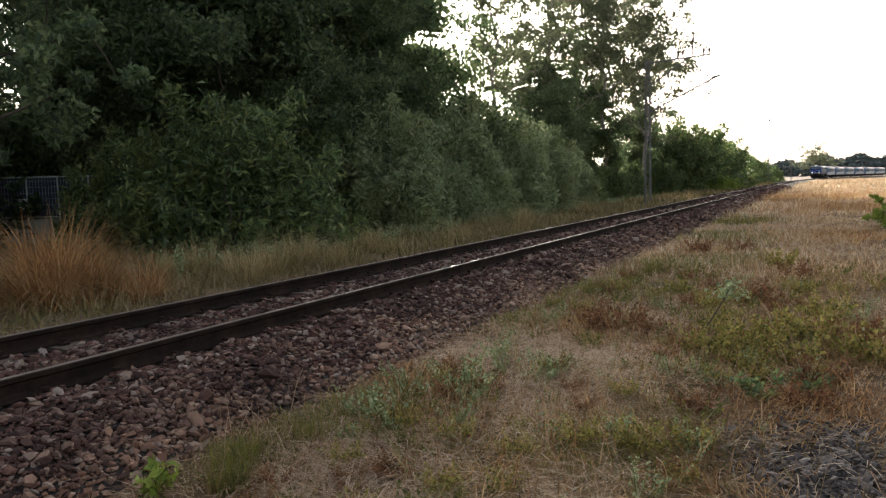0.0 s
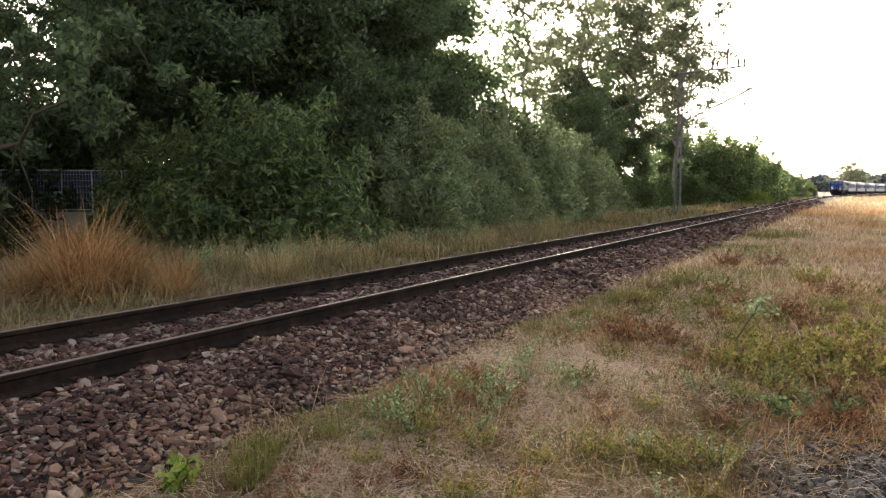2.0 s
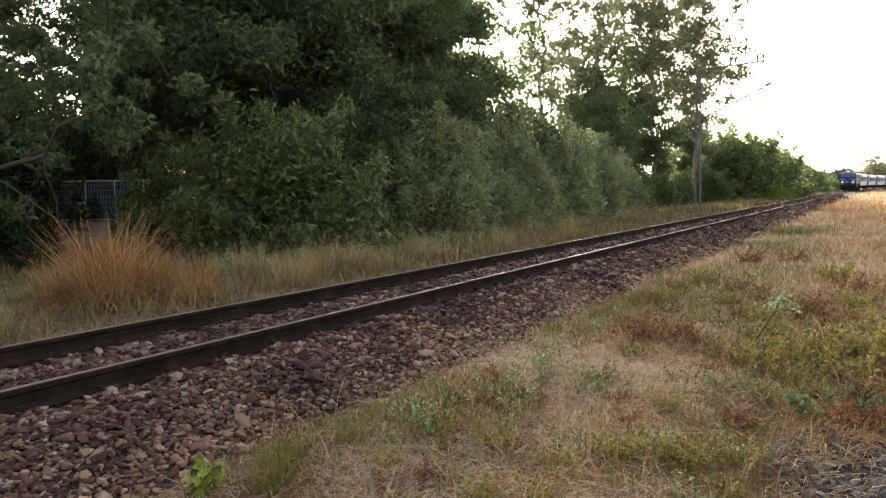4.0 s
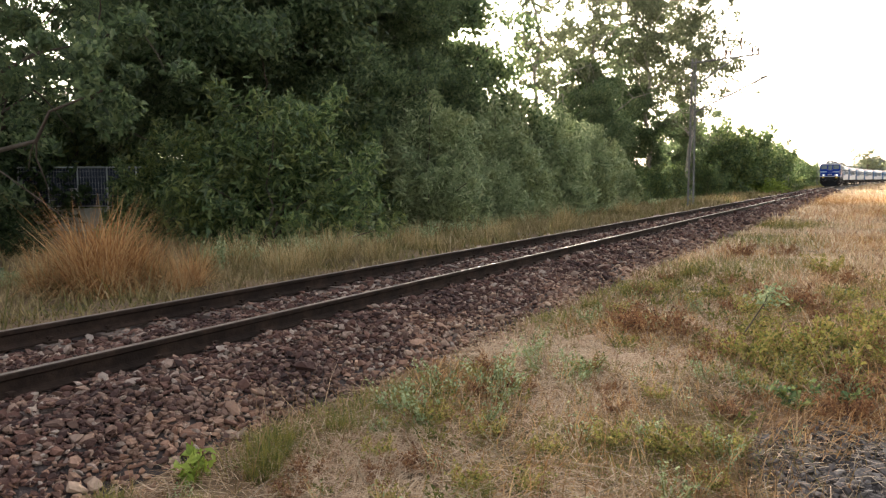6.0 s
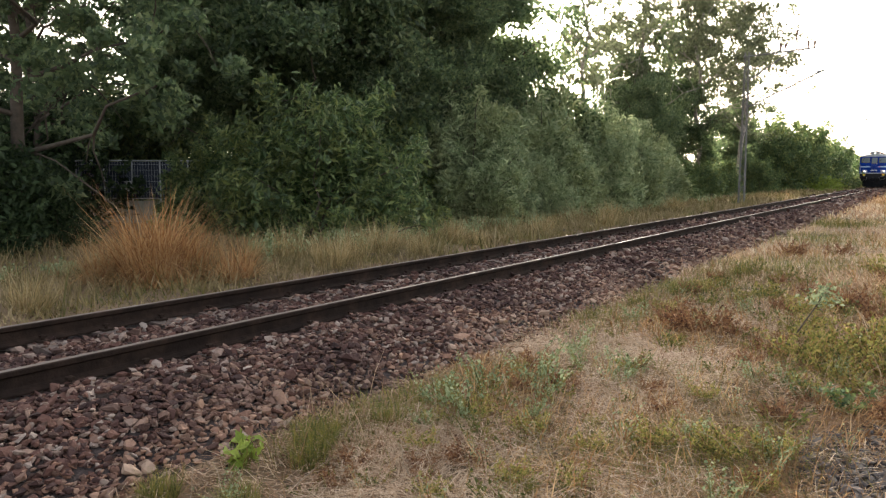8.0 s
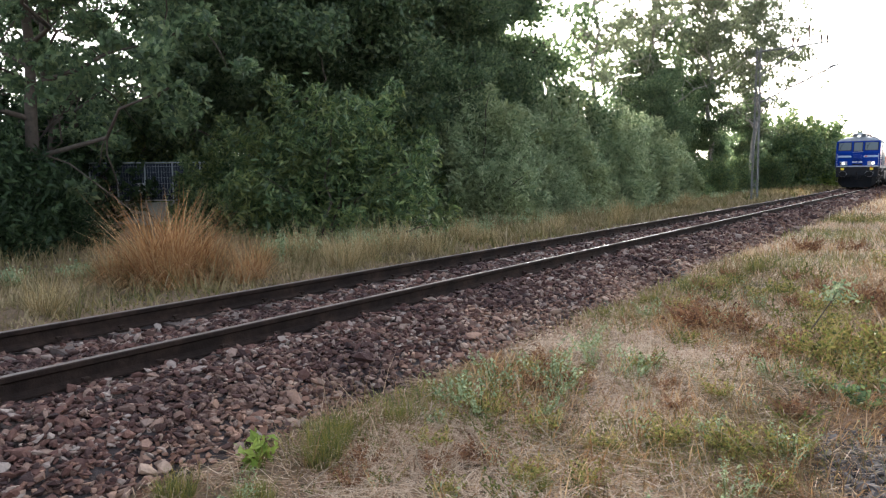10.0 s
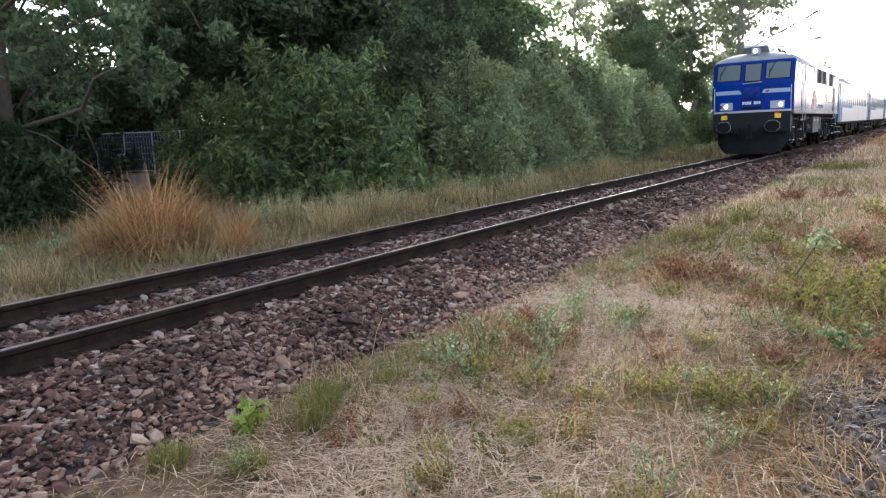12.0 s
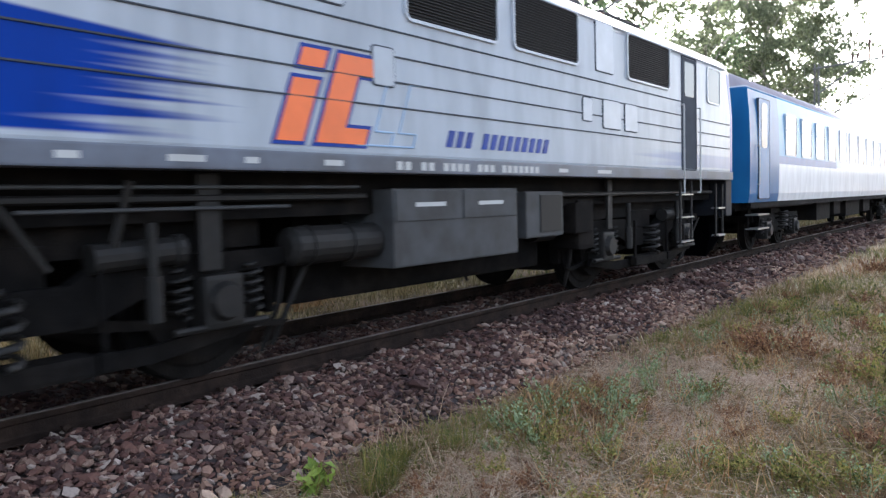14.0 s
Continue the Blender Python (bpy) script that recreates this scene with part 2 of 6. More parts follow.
def rod(bm, a, b, r, sides=8, r2=None):
    """A round bar from a to b."""
    a, b = Vector(a), Vector(b)
    turn = (b - a).to_track_quat("Z", "Y").to_matrix().to_4x4()
    bmesh.ops.create_cone(bm, cap_ends=True, segments=sides, radius1=r, radius2=r if r2 is None else r2, depth=(b - a).length,
                          matrix=Matrix.Translation((a + b) / 2) @ turn)
    return bm


def rods(pairs, r, sides=8):
    bm = bmesh.new()
    for a, b in pairs:
        rod(bm, a, b, r, sides)
    return bm


def prism(points, axis, lo, hi, bm=None):
    """A flat outline (two coordinates a point) pushed along axis from lo to hi."""
    bm = bm or bmesh.new()
    def at(p, v):
        return {"x": (v, p[0], p[1]), "y": (p[0], v, p[1]), "z": (p[0], p[1], v)}[axis]
    a = [bm.verts.new(at(p, lo)) for p in points]
    b = [bm.verts.new(at(p, hi)) for p in points]
    bm.faces.new(a), bm.faces.new(b[::-1])
    for i in range(len(points)):
        j = (i + 1) % len(points)
        bm.faces.new((a[i], b[i], b[j], a[j]))
    return bm


# ---------------------------------------------------------------- the line of the track
CURVE_AT, CURVE_R = 148.0, 1100.0


def on_track(s):
    """Place and heading (degrees to the right) of the track's middle, s metres along it."""
    if s <= CURVE_AT:
        return 0.0, s, 0.0
    a = (s - CURVE_AT) / CURVE_R
    return CURVE_R * (1 - math.cos(a)), CURVE_AT + CURVE_R * math.sin(a), math.degrees(a)


def track_x(y):
    d = np.maximum(np.asarray(y, float) - CURVE_AT, 0)
    return d * d / (2 * CURVE_R)


def wave(x, y, k=1.0):
    return (np.sin(1.3 * k * x + 0.7 * np.sin(0.9 * k * y)) + np.sin(1.1 * k * y + 1.7 + 0.8 * np.sin(1.2 * k * x + 0.5)) + np.sin(2.3 * k * (x + y) + 0.3) * 0.5) / 2.5


def ground_z(x, y):
    """Height of the soil."""
    x, y = np.asarray(x, float), np.asarray(y, float)
    s = x - track_x(y)
    z = np.interp(s, [-60, -20, -9, -6, -4.2, -2.9, -2.35, -1.6, 1.6, 2.35, 3.0, 5, 9, 14, 40, 80],
                  [-0.2, -0.3, -0.55, -0.5, -0.42, -0.36, -0.42, -0.42, -0.44, -0.46, -0.47, -0.45, -0.42, -0.38, -0.3, -0.2])
    rough = np.interp(np.abs(s), [2.2, 3.2], [0, 1])
    return z + rough * (0.05 * wave(x, y, 0.8) + 0.025 * wave(x + 5, y, 2.7)) * np.interp(np.hypot(x, y), [0, 100, 300], [1, 1, 0.2])


def bed_z(s):
    """Top of the stone bed, across the track."""
    return np.interp(s, [-2.7, -2.3, -1.65, -1.3, -0.9, -0.84, 0.84, 0.9, 1.35, 1.6, 2.1, 2.5, 2.8], [-0.60, -0.43, -0.24, -0.185, -0.185, -0.21, -0.21, -0.18, -0.18, -0.245, -0.41, -0.50, -0.62])


# ---------------------------------------------------------------- ground and track
def build_ground():
    xs = np.unique(np.concatenate([np.linspace(-14, 14, 141), np.linspace(-60, 60, 61), np.sign(np.linspace(-1, 1, 41)) * np.abs(np.linspace(-1, 1, 41)) ** 2 * 2500]))
    ys = np.unique(np.concatenate([np.linspace(-6, 40, 185), np.linspace(40, 300, 105), np.linspace(-300, -6, 20), np.linspace(300, 2500, 30)]))
    X, Y = np.meshgrid(xs, ys)
    X = X + track_x(np.minimum(Y, 500)) * (np.abs(X) < 60)
    Z = ground_z(X, Y)
    i = np.arange(len(ys) * len(xs)).reshape(len(ys), len(xs))
    f = np.stack([i[:-1, :-1], i[:-1, 1:], i[1:, 1:], i[1:, :-1]], -1).reshape(-1, 4)
    soil = material("dry_soil_and_thatch", (0.18, 0.12, 0.072), 0.95, vary=0.45, scale=14, bump=1.0, bump_scale=55, second=(0.06, 0.045, 0.022), second_amount=0.9, second_scale=0.9)
    tagged(part("ground", mesh_of("ground", np.stack([X, Y, Z], -1).reshape(-1, 3), f, soil, True)), "dry grassy ground reaching to the horizon", "ground", kind="structure")


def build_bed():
    ss = np.array([-2.8, -2.5, -2.3, -2.0, -1.65, -1.2, -0.85, -0.4, 0, 0.4, 0.85, 1.2, 1.55, 1.8, 2.1, 2.3, 2.5, 2.8])
    along = np.concatenate([np.arange(-60, 60, 0.4), np.arange(60, 520, 4)])
    v = []
    for a in along:
        px, py, h = on_track(a)
        c, sn = math.cos(radians(h)), math.sin(radians(h))
        z = bed_z(ss) - 0.025 + 0.012 * wave(ss * 3, a, 2.0)
        v.append(np.stack([px + ss * c, py - ss * sn, z], -1))
    n = len(ss)
    i = np.arange(len(along) * n).reshape(len(along), n)
    f = np.stack([i[:-1, :-1], i[:-1, 1:], i[1:, 1:], i[1:, :-1]], -1).reshape(-1, 4)
    # bed colour is darkened to paint in shade between the loose stones
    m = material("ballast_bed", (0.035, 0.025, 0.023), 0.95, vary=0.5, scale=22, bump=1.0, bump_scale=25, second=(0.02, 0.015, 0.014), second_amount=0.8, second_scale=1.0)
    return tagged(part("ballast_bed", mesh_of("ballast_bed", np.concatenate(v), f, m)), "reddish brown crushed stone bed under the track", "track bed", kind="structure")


def stone_shape(rng):
    """An angular lump of crushed rock: twelve uneven corners, twenty facets."""
    g = (1 + 5 ** 0.5) / 2
    v = np.array([(-1, g, 0), (1, g, 0), (-1, -g, 0), (1, -g, 0), (0, -1, g), (0, 1, g), (0, -1, -g), (0, 1, -g), (g, 0, -1), (g, 0, 1), (-g, 0, -1), (-g, 0, 1)]) / 1.9
    v = v * rng.uniform(0.72, 1.2, (12, 1)) + rng.normal(0, 0.13, (12, 3))
    # broken faces
    for _ in range(6):
        d = rng.normal(size=3)
        d /= np.linalg.norm(d)
        over = np.maximum(v @ d - rng.uniform(0.34, 0.6), 0)
        v -= over[:, None] * d
    f = np.array([(0, 11, 5), (0, 5, 1), (0, 1, 7), (0, 7, 10), (0, 10, 11), (1, 5, 9), (5, 11, 4), (11, 10, 2), (10, 7, 6), (7, 1, 8),
                  (3, 9, 4), (3, 4, 2), (3, 2, 6), (3, 6, 8), (3, 8, 9), (4, 9, 5), (2, 4, 11), (6, 2, 10), (8, 6, 7), (9, 8, 1)])
    return v, f


def turns(n, rng):
    """Random rotations."""
    q = rng.normal(size=(n, 4))
    q /= np.linalg.norm(q, axis=1)[:, None]
    w, x, y, z = q.T
    return np.stack([1 - 2 * (y * y + z * z), 2 * (x * y - w * z), 2 * (x * z + w * y), 2 * (x * y + w * z), 1 - 2 * (x * x + z * z), 2 * (y * z - w * x),
                     2 * (x * z - w * y), 2 * (y * z + w * x), 1 - 2 * (x * x + y * y)], -1).reshape(n, 3, 3)


def scatter_stones(name, places, sizes, mat, label, category, rng):
    shapes = [stone_shape(rng) for _ in range(12)]
    kind = rng.integers(0, 12, len(places))
    base = np.stack([s[0] for s in shapes])[kind] * (sizes[:, None, None] * rng.uniform(0.7, 1.3, (len(places), 1, 3)))
    base = base * np.array([1.5, 1.12, 0.72])
    a, tilt = rng.uniform(0, 6.283, len(places)), rng.normal(0, 0.35, (2, len(places)))
    ca, sa, ct, st, cu, su = np.cos(a), np.sin(a), np.cos(tilt[0]), np.sin(tilt[0]), np.cos(tilt[1]), np.sin(tilt[1])
    o, i = 0 * a, 0 * a + 1
    def rows3(*r):
        return np.stack(r, -1).reshape(-1, 3, 3)
    R = rows3(ca, -sa, o, sa, ca, o, o, o, i) @ rows3(i, o, o, o, ct, -st, o, st, ct) @ rows3(cu, o, su, o, i, o, -su, o, cu)
    v = np.einsum("nij,nkj->nki", R, base) + places[:, None, :]
    f = shapes[0][1][None] + 12 * np.arange(len(places))[:, None, None]
    return tagged(part(name, mesh_of(name, v.reshape(-1, 3), f.reshape(-1, 3), mat)), label, category, kind="stuff")


def build_stones(bed):
    rng = np.random.default_rng(5)
    spots, sizes = [], []
    for y0, y1, per, size in ((-2.5, 6, 1000, 0.027), (6, 12, 760, 0.029), (12, 22, 320, 0.04), (22, 45, 90, 0.06), (45, 120, 22, 0.11)):
        for s0, s1, share in ((0.82, 2.55, 1.1), (-0.66, 0.66, 1.0), (-2.4, -0.85, 0.3)):
            n = int((y1 - y0) * (s1 - s0) * per * share)
            s, y = rng.uniform(s0, s1, n), rng.uniform(y0, y1, n)
            thin = rng.random(n) < np.interp(s + 0.25 * wave(s * 2, y, 1.3), [1.9, 2.55], [1, 0.12])
            s, y = s[thin], y[thin]
            sz = size * np.exp(rng.normal(0, 0.3, len(s)))
            z = bed_z(s) + sz * rng.uniform(-0.5, 0.55, len(s)) - 0.012
            on_sleeper = (np.abs((y / 0.6) % 1 - 0.5) < 0.2) & (np.abs(s) < 1.3) & (rng.random(len(s)) < np.where(np.abs(s) < 0.75, 0.5, 0.2))
            z = z + 0.035 * ((np.abs((y / 0.6) % 1 - 0.5) < 0.21) & (np.abs(s) < 1.28))
            spots.append(np.stack([s, y, z], -1)[~on_sleeper]), sizes.append(sz[~on_sleeper])
    spots, sizes = np.concatenate(spots), np.concatenate(sizes)
    outer = spots[:, 0] + 0.3 * wave(spots[:, 0], spots[:, 1], 1.7) + rng.normal(0, 0.12, len(spots)) > 1.75
    scatter_stones("ballast_stones", spots[~outer], sizes[~outer], STONE, "loose dark reddish-brown crushed stones along the rails", "ballast", rng)
    scatter_stones("outer_ballast_stones", spots[outer], sizes[outer], STONE_CLEAN, "loose paler pinkish crushed stones at the bed's foot", "ballast", rng)
    # larger single stones on the near slope
    shapes = []
    for k in range(10):
        v, f = stone_shape(rng)
        shapes.append(mesh_of("stone", v, f, STONE_EACH))
    for k in range(280):
        s, y = rng.uniform(0.95, 2.5), rng.uniform(0.8, 8.5)
        ob = part("stone", shapes[k % 10], None, bed)
        sz = rng.uniform(0.028, 0.042)
        ob.matrix_basis = Matrix.Translation((s, y, float(bed_z(s)) + sz * 0.35)) @ Euler((rng.normal(0, 0.4), rng.normal(0, 0.4), rng.uniform(0, 6.28))).to_matrix().to_4x4() @ Matrix.Diagonal((sz * rng.uniform(0.8, 1.4), sz, sz * rng.uniform(0.6, 0.9), 1))
    # grey chippings heap in the grass
    n = 4200
    r, a = rng.uniform(0, 1, n) ** 0.6, rng.uniform(0, 6.283, n)
    x, y = 5.92 + r * np.cos(a) * 0.74 * (1 + 0.16 * np.sin(3 * a + 1)), 4.6 + r * np.sin(a) * 1.28
    z = ground_z(x, y) + 0.02 * (1 - r) + rng.uniform(-0.015, 0.022, n)
    scatter_stones("grey_chippings", np.stack([x, y, z], -1), 0.019 * np.exp(rng.normal(0, 0.42, n)), GREY_STONE, "patch of loose grey stone chippings in the grass", "gravel", rng)


RAIL_SHAPE = [(-0.075, -0.172), (0.075, -0.172), (0.075, -0.160), (0.020, -0.142), (0.009, -0.128), (0.009, -0.056), (0.034, -0.040), (0.036, -0.010), (0.030, -0.003),
              (-0.030, -0.003), (-0.036, -0.010), (-0.034, -0.040), (-0.009, -0.056), (-0.009, -0.128), (-0.020, -0.142), (-0.075, -0.160)]


def sweep(shape, off, stations):
    n, v = len(shape), []
    for a in stations:
        px, py, h = on_track(a)
        c, sn = math.cos(radians(h)), math.sin(radians(h))
        v += [(px + (off + p) * c, py - (off + p) * sn, z) for p, z in shape]
    i = np.arange(len(stations) * n).reshape(len(stations), n)
    j = np.roll(i, -1, 1)
    return np.array(v), np.stack([i[:-1], j[:-1], j[1:], i[1:]], -1).reshape(-1, 4)


def build_track():
    stations = np.concatenate([[-60], np.arange(0, 170, 10), np.arange(170, 500, 6)])
    for off in (-0.7535, 0.7535):
        v, f = sweep(RAIL_SHAPE, off, stations)
        rail = tagged(part("rail", mesh_of("rail", v, f, RAIL_SIDE)), "rusty steel rail with a worn bright running surface", "rail", "pair of rails", "structure")
        v, f = sweep([(-0.030, -0.004), (0.024, -0.004), (0.022, 0.0), (-0.028, 0.0)], off, stations)
        part("running_surface", mesh_of("running_surface", v, f, RAIL_TOP), None, rail, "bright worn steel top of the rail")
    bm = bmesh.new()
    prism([(-1.25, -0.30), (1.25, -0.30), (1.25, -0.185), (1.2, -0.168), (0.45, -0.172), (0.3, -0.195), (-0.3, -0.195), (-0.45, -0.172), (-1.2, -0.168), (-1.25, -0.185)], "y", -0.12, 0.12, bm)
    first = tagged(part("sleeper", bm, CONCRETE), "weathered concrete sleeper half buried in stones", "sleeper", "sleepers of the track")
    clip = bmesh.new()
    box(clip, -0.05, 0.05, -0.05, 0.05, -0.176, -0.15, 0.008)
    rod(clip, (0, 0, -0.155), (0, 0, -0.105), 0.017, 6)
    box(clip, -0.024, 0.024, -0.024, 0.024, -0.128, -0.108)
    cm = bpy.data.meshes.new("rail_clip")
    clip.to_mesh(cm), clip.free(), cm.materials.append(RAIL_SIDE)
    for x in (-0.86, -0.645, 0.645, 0.86):
        c = part("rail_clip", cm, None, first)
        c.location = (x, 0, 0)
    first.location = (0, 0.3, 0)
    for k in range(-6, 120):
        if k:
            copy_thing(first, pose(0, 0.3 + 0.6 * k, 0))


def build_mast(x, y, height, arm=True):
    mast = tagged(new("catenary_mast"), "grey lattice steel overhead line mast with insulators", "mast", "overhead line masts")
    mast.matrix_basis = pose(x, y, 0)
    h = height
    w0, w1 = 0.16, 0.10
    def corner(sx, sy, z):
        w = w0 + (w1 - w0) * (z + 0.5) / (h + 0.5)
        return (sx * w, sy * w, z)
    for sx in (-1, 1):
        for sy in (-1, 1):
            part("leg", rods([(corner(sx, sy, -0.5), corner(sx, sy, h))], 0.028, 6), MAST_STEEL, mast)
    pairs, n = [], 14
    for k in range(n):
        za, zb = -0.4 + (h + 0.3) * k / n, -0.4 + (h + 0.3) * (k + 1) / n
        for sx, sy, tx, ty in ((-1, -1, 1, -1), (1, 1, -1, 1), (-1, 1, -1, -1), (1, -1, 1, 1)):
            pairs.append((corner(sx, sy, za), corner(tx, ty, zb)))
    part("lattice", rods(pairs, 0.014, 5), MAST_STEEL, mast)
    part("foundation", boxed(-0.4, 0.4, -0.4, 0.4, -0.9, -0.35, 0.03), CONCRETE, mast)
    if not arm:
        return mast
    part("top_arm", rods([((-0.2, 0, h - 0.25), (3.55, 0, h - 0.05)), ((2.35, 0, h - 0.1), (0.1, 0, h - 1.6))], 0.05, 6), MAST_STEEL, mast)
    for ax, top in ((1.75, 0.3), (2.0, 0.3), (2.55, 0.95), (3.15, 0.32), (3.45, 0.32)):
        bm = rods([((ax, 0, h - 0.15), (ax, 0, h + top))], 0.045, 6)
        rod(bm, (ax, 0, h + top - 0.22), (ax, 0, h + top), 0.085, 8, 0.06)
        part("insulator", bm, PORCELAIN, mast)
    part("cantilever", rods([((0.1, 0, h - 3.1), (3.95, 0, h - 1.3)), ((3.6, 0, h - 1.36), (4.05, 0, h - 1.3))], 0.05, 6), MAST_STEEL, mast)
    part("registration_arm", rods([((0.1, 0, h - 3.0), (4.7, 0, h - 2.7))], 0.03, 6), MAST_STEEL, mast)
    return mast


build_ground()
BED = build_bed()
build_track()
MAST = build_mast(-3.35, 45.0, 8.35)
for my, mz in ((103.0, 0), (163.0, 0), (222.0, 0)):
    mx, myy, mh = on_track(my)
    copy_thing(MAST, pose(mx - 3.35, myy, 0, 0, 0, -mh))


# ---------------------------------------------------------------- trees and bushes
def leaf_quads(centres, size, rng, long=1.7, droop=0.0):
    """Small bent leaves, four corners each, round the centres."""
    n = len(centres)
    R = turns(n, rng)
    s = size * rng.uniform(0.6, 1.35, n)
    base = np.array([(-0.5 * long, 0, 0), (0.05, -0.42, 0.1), (0.5 * long, 0, -0.08), (0.05, 0.42, 0.1)])
    v = np.einsum("nij,kj->nki", R, base) * s[:, None, None] + centres[:, None, :]
    if droop:
        v[:, 2, 2] -= droop * s
    f = np.arange(4 * n).reshape(n, 4)
    return v.reshape(-1, 3), f


def tube(points, radii, sides=7):
    points = [Vector(p) for p in points]
    v, f = [], []
    for k, p in enumerate(points):
        d = (points[min(k + 1, len(points) - 1)] - points[max(k - 1, 0)]).normalized()
        u = d.orthogonal().normalized()
        w = d.cross(u)
        for a in range(sides):
            t = 2 * math.pi * a / sides
            v.append(p + (u * math.cos(t) + w * math.sin(t)) * radii[k])
    for k in range(len(points) - 1):
        for a in range(sides):
            b = (a + 1) % sides
            f.append((k * sides + a, k * sides + b, (k + 1) * sides + b, (k + 1) * sides + a))
    return v, f


def tubes_mesh(name, lines, mat, sides=7):
    V, F = [], []
    for pts, radii in lines:
        v, f = tube(pts, radii, sides)
        F += [[i + len(V) for i in q] for q in f]
        V += v
    return mesh_of(name, np.array([tuple(p) for p in V]), F, mat, True)


def crooked(a, b, rng, n=5, wob=0.08):
    a, b = np.array(a, float), np.array(b, float)
    L = np.linalg.norm(b - a)
    pts = [a + (b - a) * k / n + (rng.normal(0, wob * L / n * 1.5, 3) if 0 < k < n else 0) for k in range(n + 1)]
    return pts


def make_tree(name, label, category, group, height, spread, first, seed, leaf_mat, leaves, leaf, bark=BARK, clumps=70, clump_r=0.9, lean=(0, 0), limbs=9, trunk_r=0.2, skirt=0.3):
    """A tree: tapered trunk, limbs and twigs, and leaves gathered in clumps round the twigs' ends."""
    rng = np.random.default_rng(seed)
    tree = tagged(new(name), label, category, group)
    top = np.array([lean[0], lean[1], height * 0.93])
    spine = crooked((0, 0, -0.6), top, rng, 8, 0.05)
    lines = [(spine, list(np.linspace(trunk_r, trunk_r * 0.18, 9)))]
    ends = []
    for k in range(limbs):
        h = first + (0.95 - first) * (k + rng.random() * 0.7) / limbs
        i = h * 8
        p = spine[int(i)] + (spine[min(int(i) + 1, 8)] - spine[int(i)]) * (i % 1)
        a = k * 2.4 + rng.uniform(-0.5, 0.5)
        reach = spread * np.interp(h, [0, 0.25, 0.5, 0.8, 1.0], [0.6, 1.0, 1.0, 0.75, 0.3]) * rng.uniform(0.75, 1.15)
        q = p + np.array([math.cos(a) * reach, math.sin(a) * reach, height * rng.uniform(0.06, 0.2)])
        limb = crooked(p, q, rng, 4, 0.12)
        r = trunk_r * 0.42 * (1 - 0.5 * h)
        lines.append((limb, list(np.linspace(r, r * 0.25, 5))))
        for j in range(5):
            g = limb[1 + j % 4]
            e = g + rng.normal(0, 1, 3) * spread * 0.3 + np.array([0, 0, 0.4])
            lines.append((crooked(g, e, rng, 3, 0.1), list(np.linspace(r * 0.35, r * 0.1, 4))))
            ends.append(e)
        ends.append(q)
    part("trunk", tubes_mesh("trunk", lines, bark), None, tree)
    ends = np.array(ends)
    pick = ends[rng.integers(0, len(ends), clumps)] + rng.normal(0, spread * 0.12, (clumps, 3))
    pick[:, 2] = np.clip(pick[:, 2], height * skirt * rng.uniform(0.6, 2.0, clumps), None)
    size = clump_r * rng.uniform(0.55, 1.3, clumps)
    c = rng.integers(0, clumps, leaves)
    d = rng.normal(size=(leaves, 3))
    d /= np.linalg.norm(d, axis=1)[:, None]
    rad = rng.uniform(0, 1, leaves) ** 0.5
    pts = pick[c] + d * (rad * size[c])[:, None] * np.array([1.15, 1.15, 0.75])
    v, f = leaf_quads(pts, leaf, rng, droop=0.25)
    part("crown", mesh_of("crown", v, f, leaf_mat), None, tree)
    return tree


def make_bush(name, label, category, group, size, seed, leaf_mat, leaves, leaf, long=2.2, stems=14, plumes=0.35):
    """A bush: many stems from the base, leaves on upright sprays with gaps between."""
    rng = np.random.default_rng(seed)
    w, d, h = size
    bush = tagged(new(name), label, category, group)
    sprays, lines = [], []
    n = 130
    for k in range(n):
        a, e = rng.uniform(0, 2 * math.pi), rng.uniform(0.02, 1.0)
        out = np.sqrt(1 - (e * 0.92) ** 2) * rng.uniform(0.5, 1.14)
        tip = np.array([math.cos(a) * out * w / 2, math.sin(a) * out * d / 2, h * (0.1 + 0.88 * e) * rng.uniform(0.7, 1.22)])
        foot = tip * np.array([0.55, 0.55, 0.0]) + np.array([0, 0, max(0.0, tip[2] - plumes * h * rng.uniform(0.7, 1.6))])
        sprays.append((foot, tip))
    for k in range(stems):
        foot, tip = sprays[k * (n // stems)]
        root = np.array([*rng.normal(0, 0.06, 2) * w, -0.3])
        lines.append((crooked(root, tip, rng, 5, 0.1), list(np.linspace(0.045, 0.008, 6))))
    tagged(part("branch_mass", tubes_mesh("branch_mass", lines, BARK, 5), None, bush), kind="stuff")
    ft, tp = np.array([s[0] for s in sprays]), np.array([s[1] for s in sprays])
    c = rng.integers(0, n, leaves)
    t = rng.uniform(0, 1, leaves) ** 0.7
    rad = h * 0.115 * (1.15 - t)
    pts = ft[c] + (tp - ft)[c] * t[:, None] + rng.normal(0, 1, (leaves, 3)) * rad[:, None]
    pts[:, 2] = np.abs(pts[:, 2]) + 0.02
    v, f = leaf_quads(pts, leaf, rng, long, 0.2)
    part("leaves", mesh_of("leaves", v, f, leaf_mat), None, bush)
    return bush


def put(thing, x, y, turn=0.0, scale=1.0, z=None):
    m = pose(x, y, float(ground_z(x, y)) if z is None else z, 0, 0, turn)
    thing.matrix_basis = m
    thing.scale = (scale,) * 3
    return thing


def again(thing, x, y, turn, scale):
    ob = copy_thing(thing, pose(x, y, float(ground_z(x, y)), 0, 0, turn))
    ob.scale = (scale,) * 3
    return ob


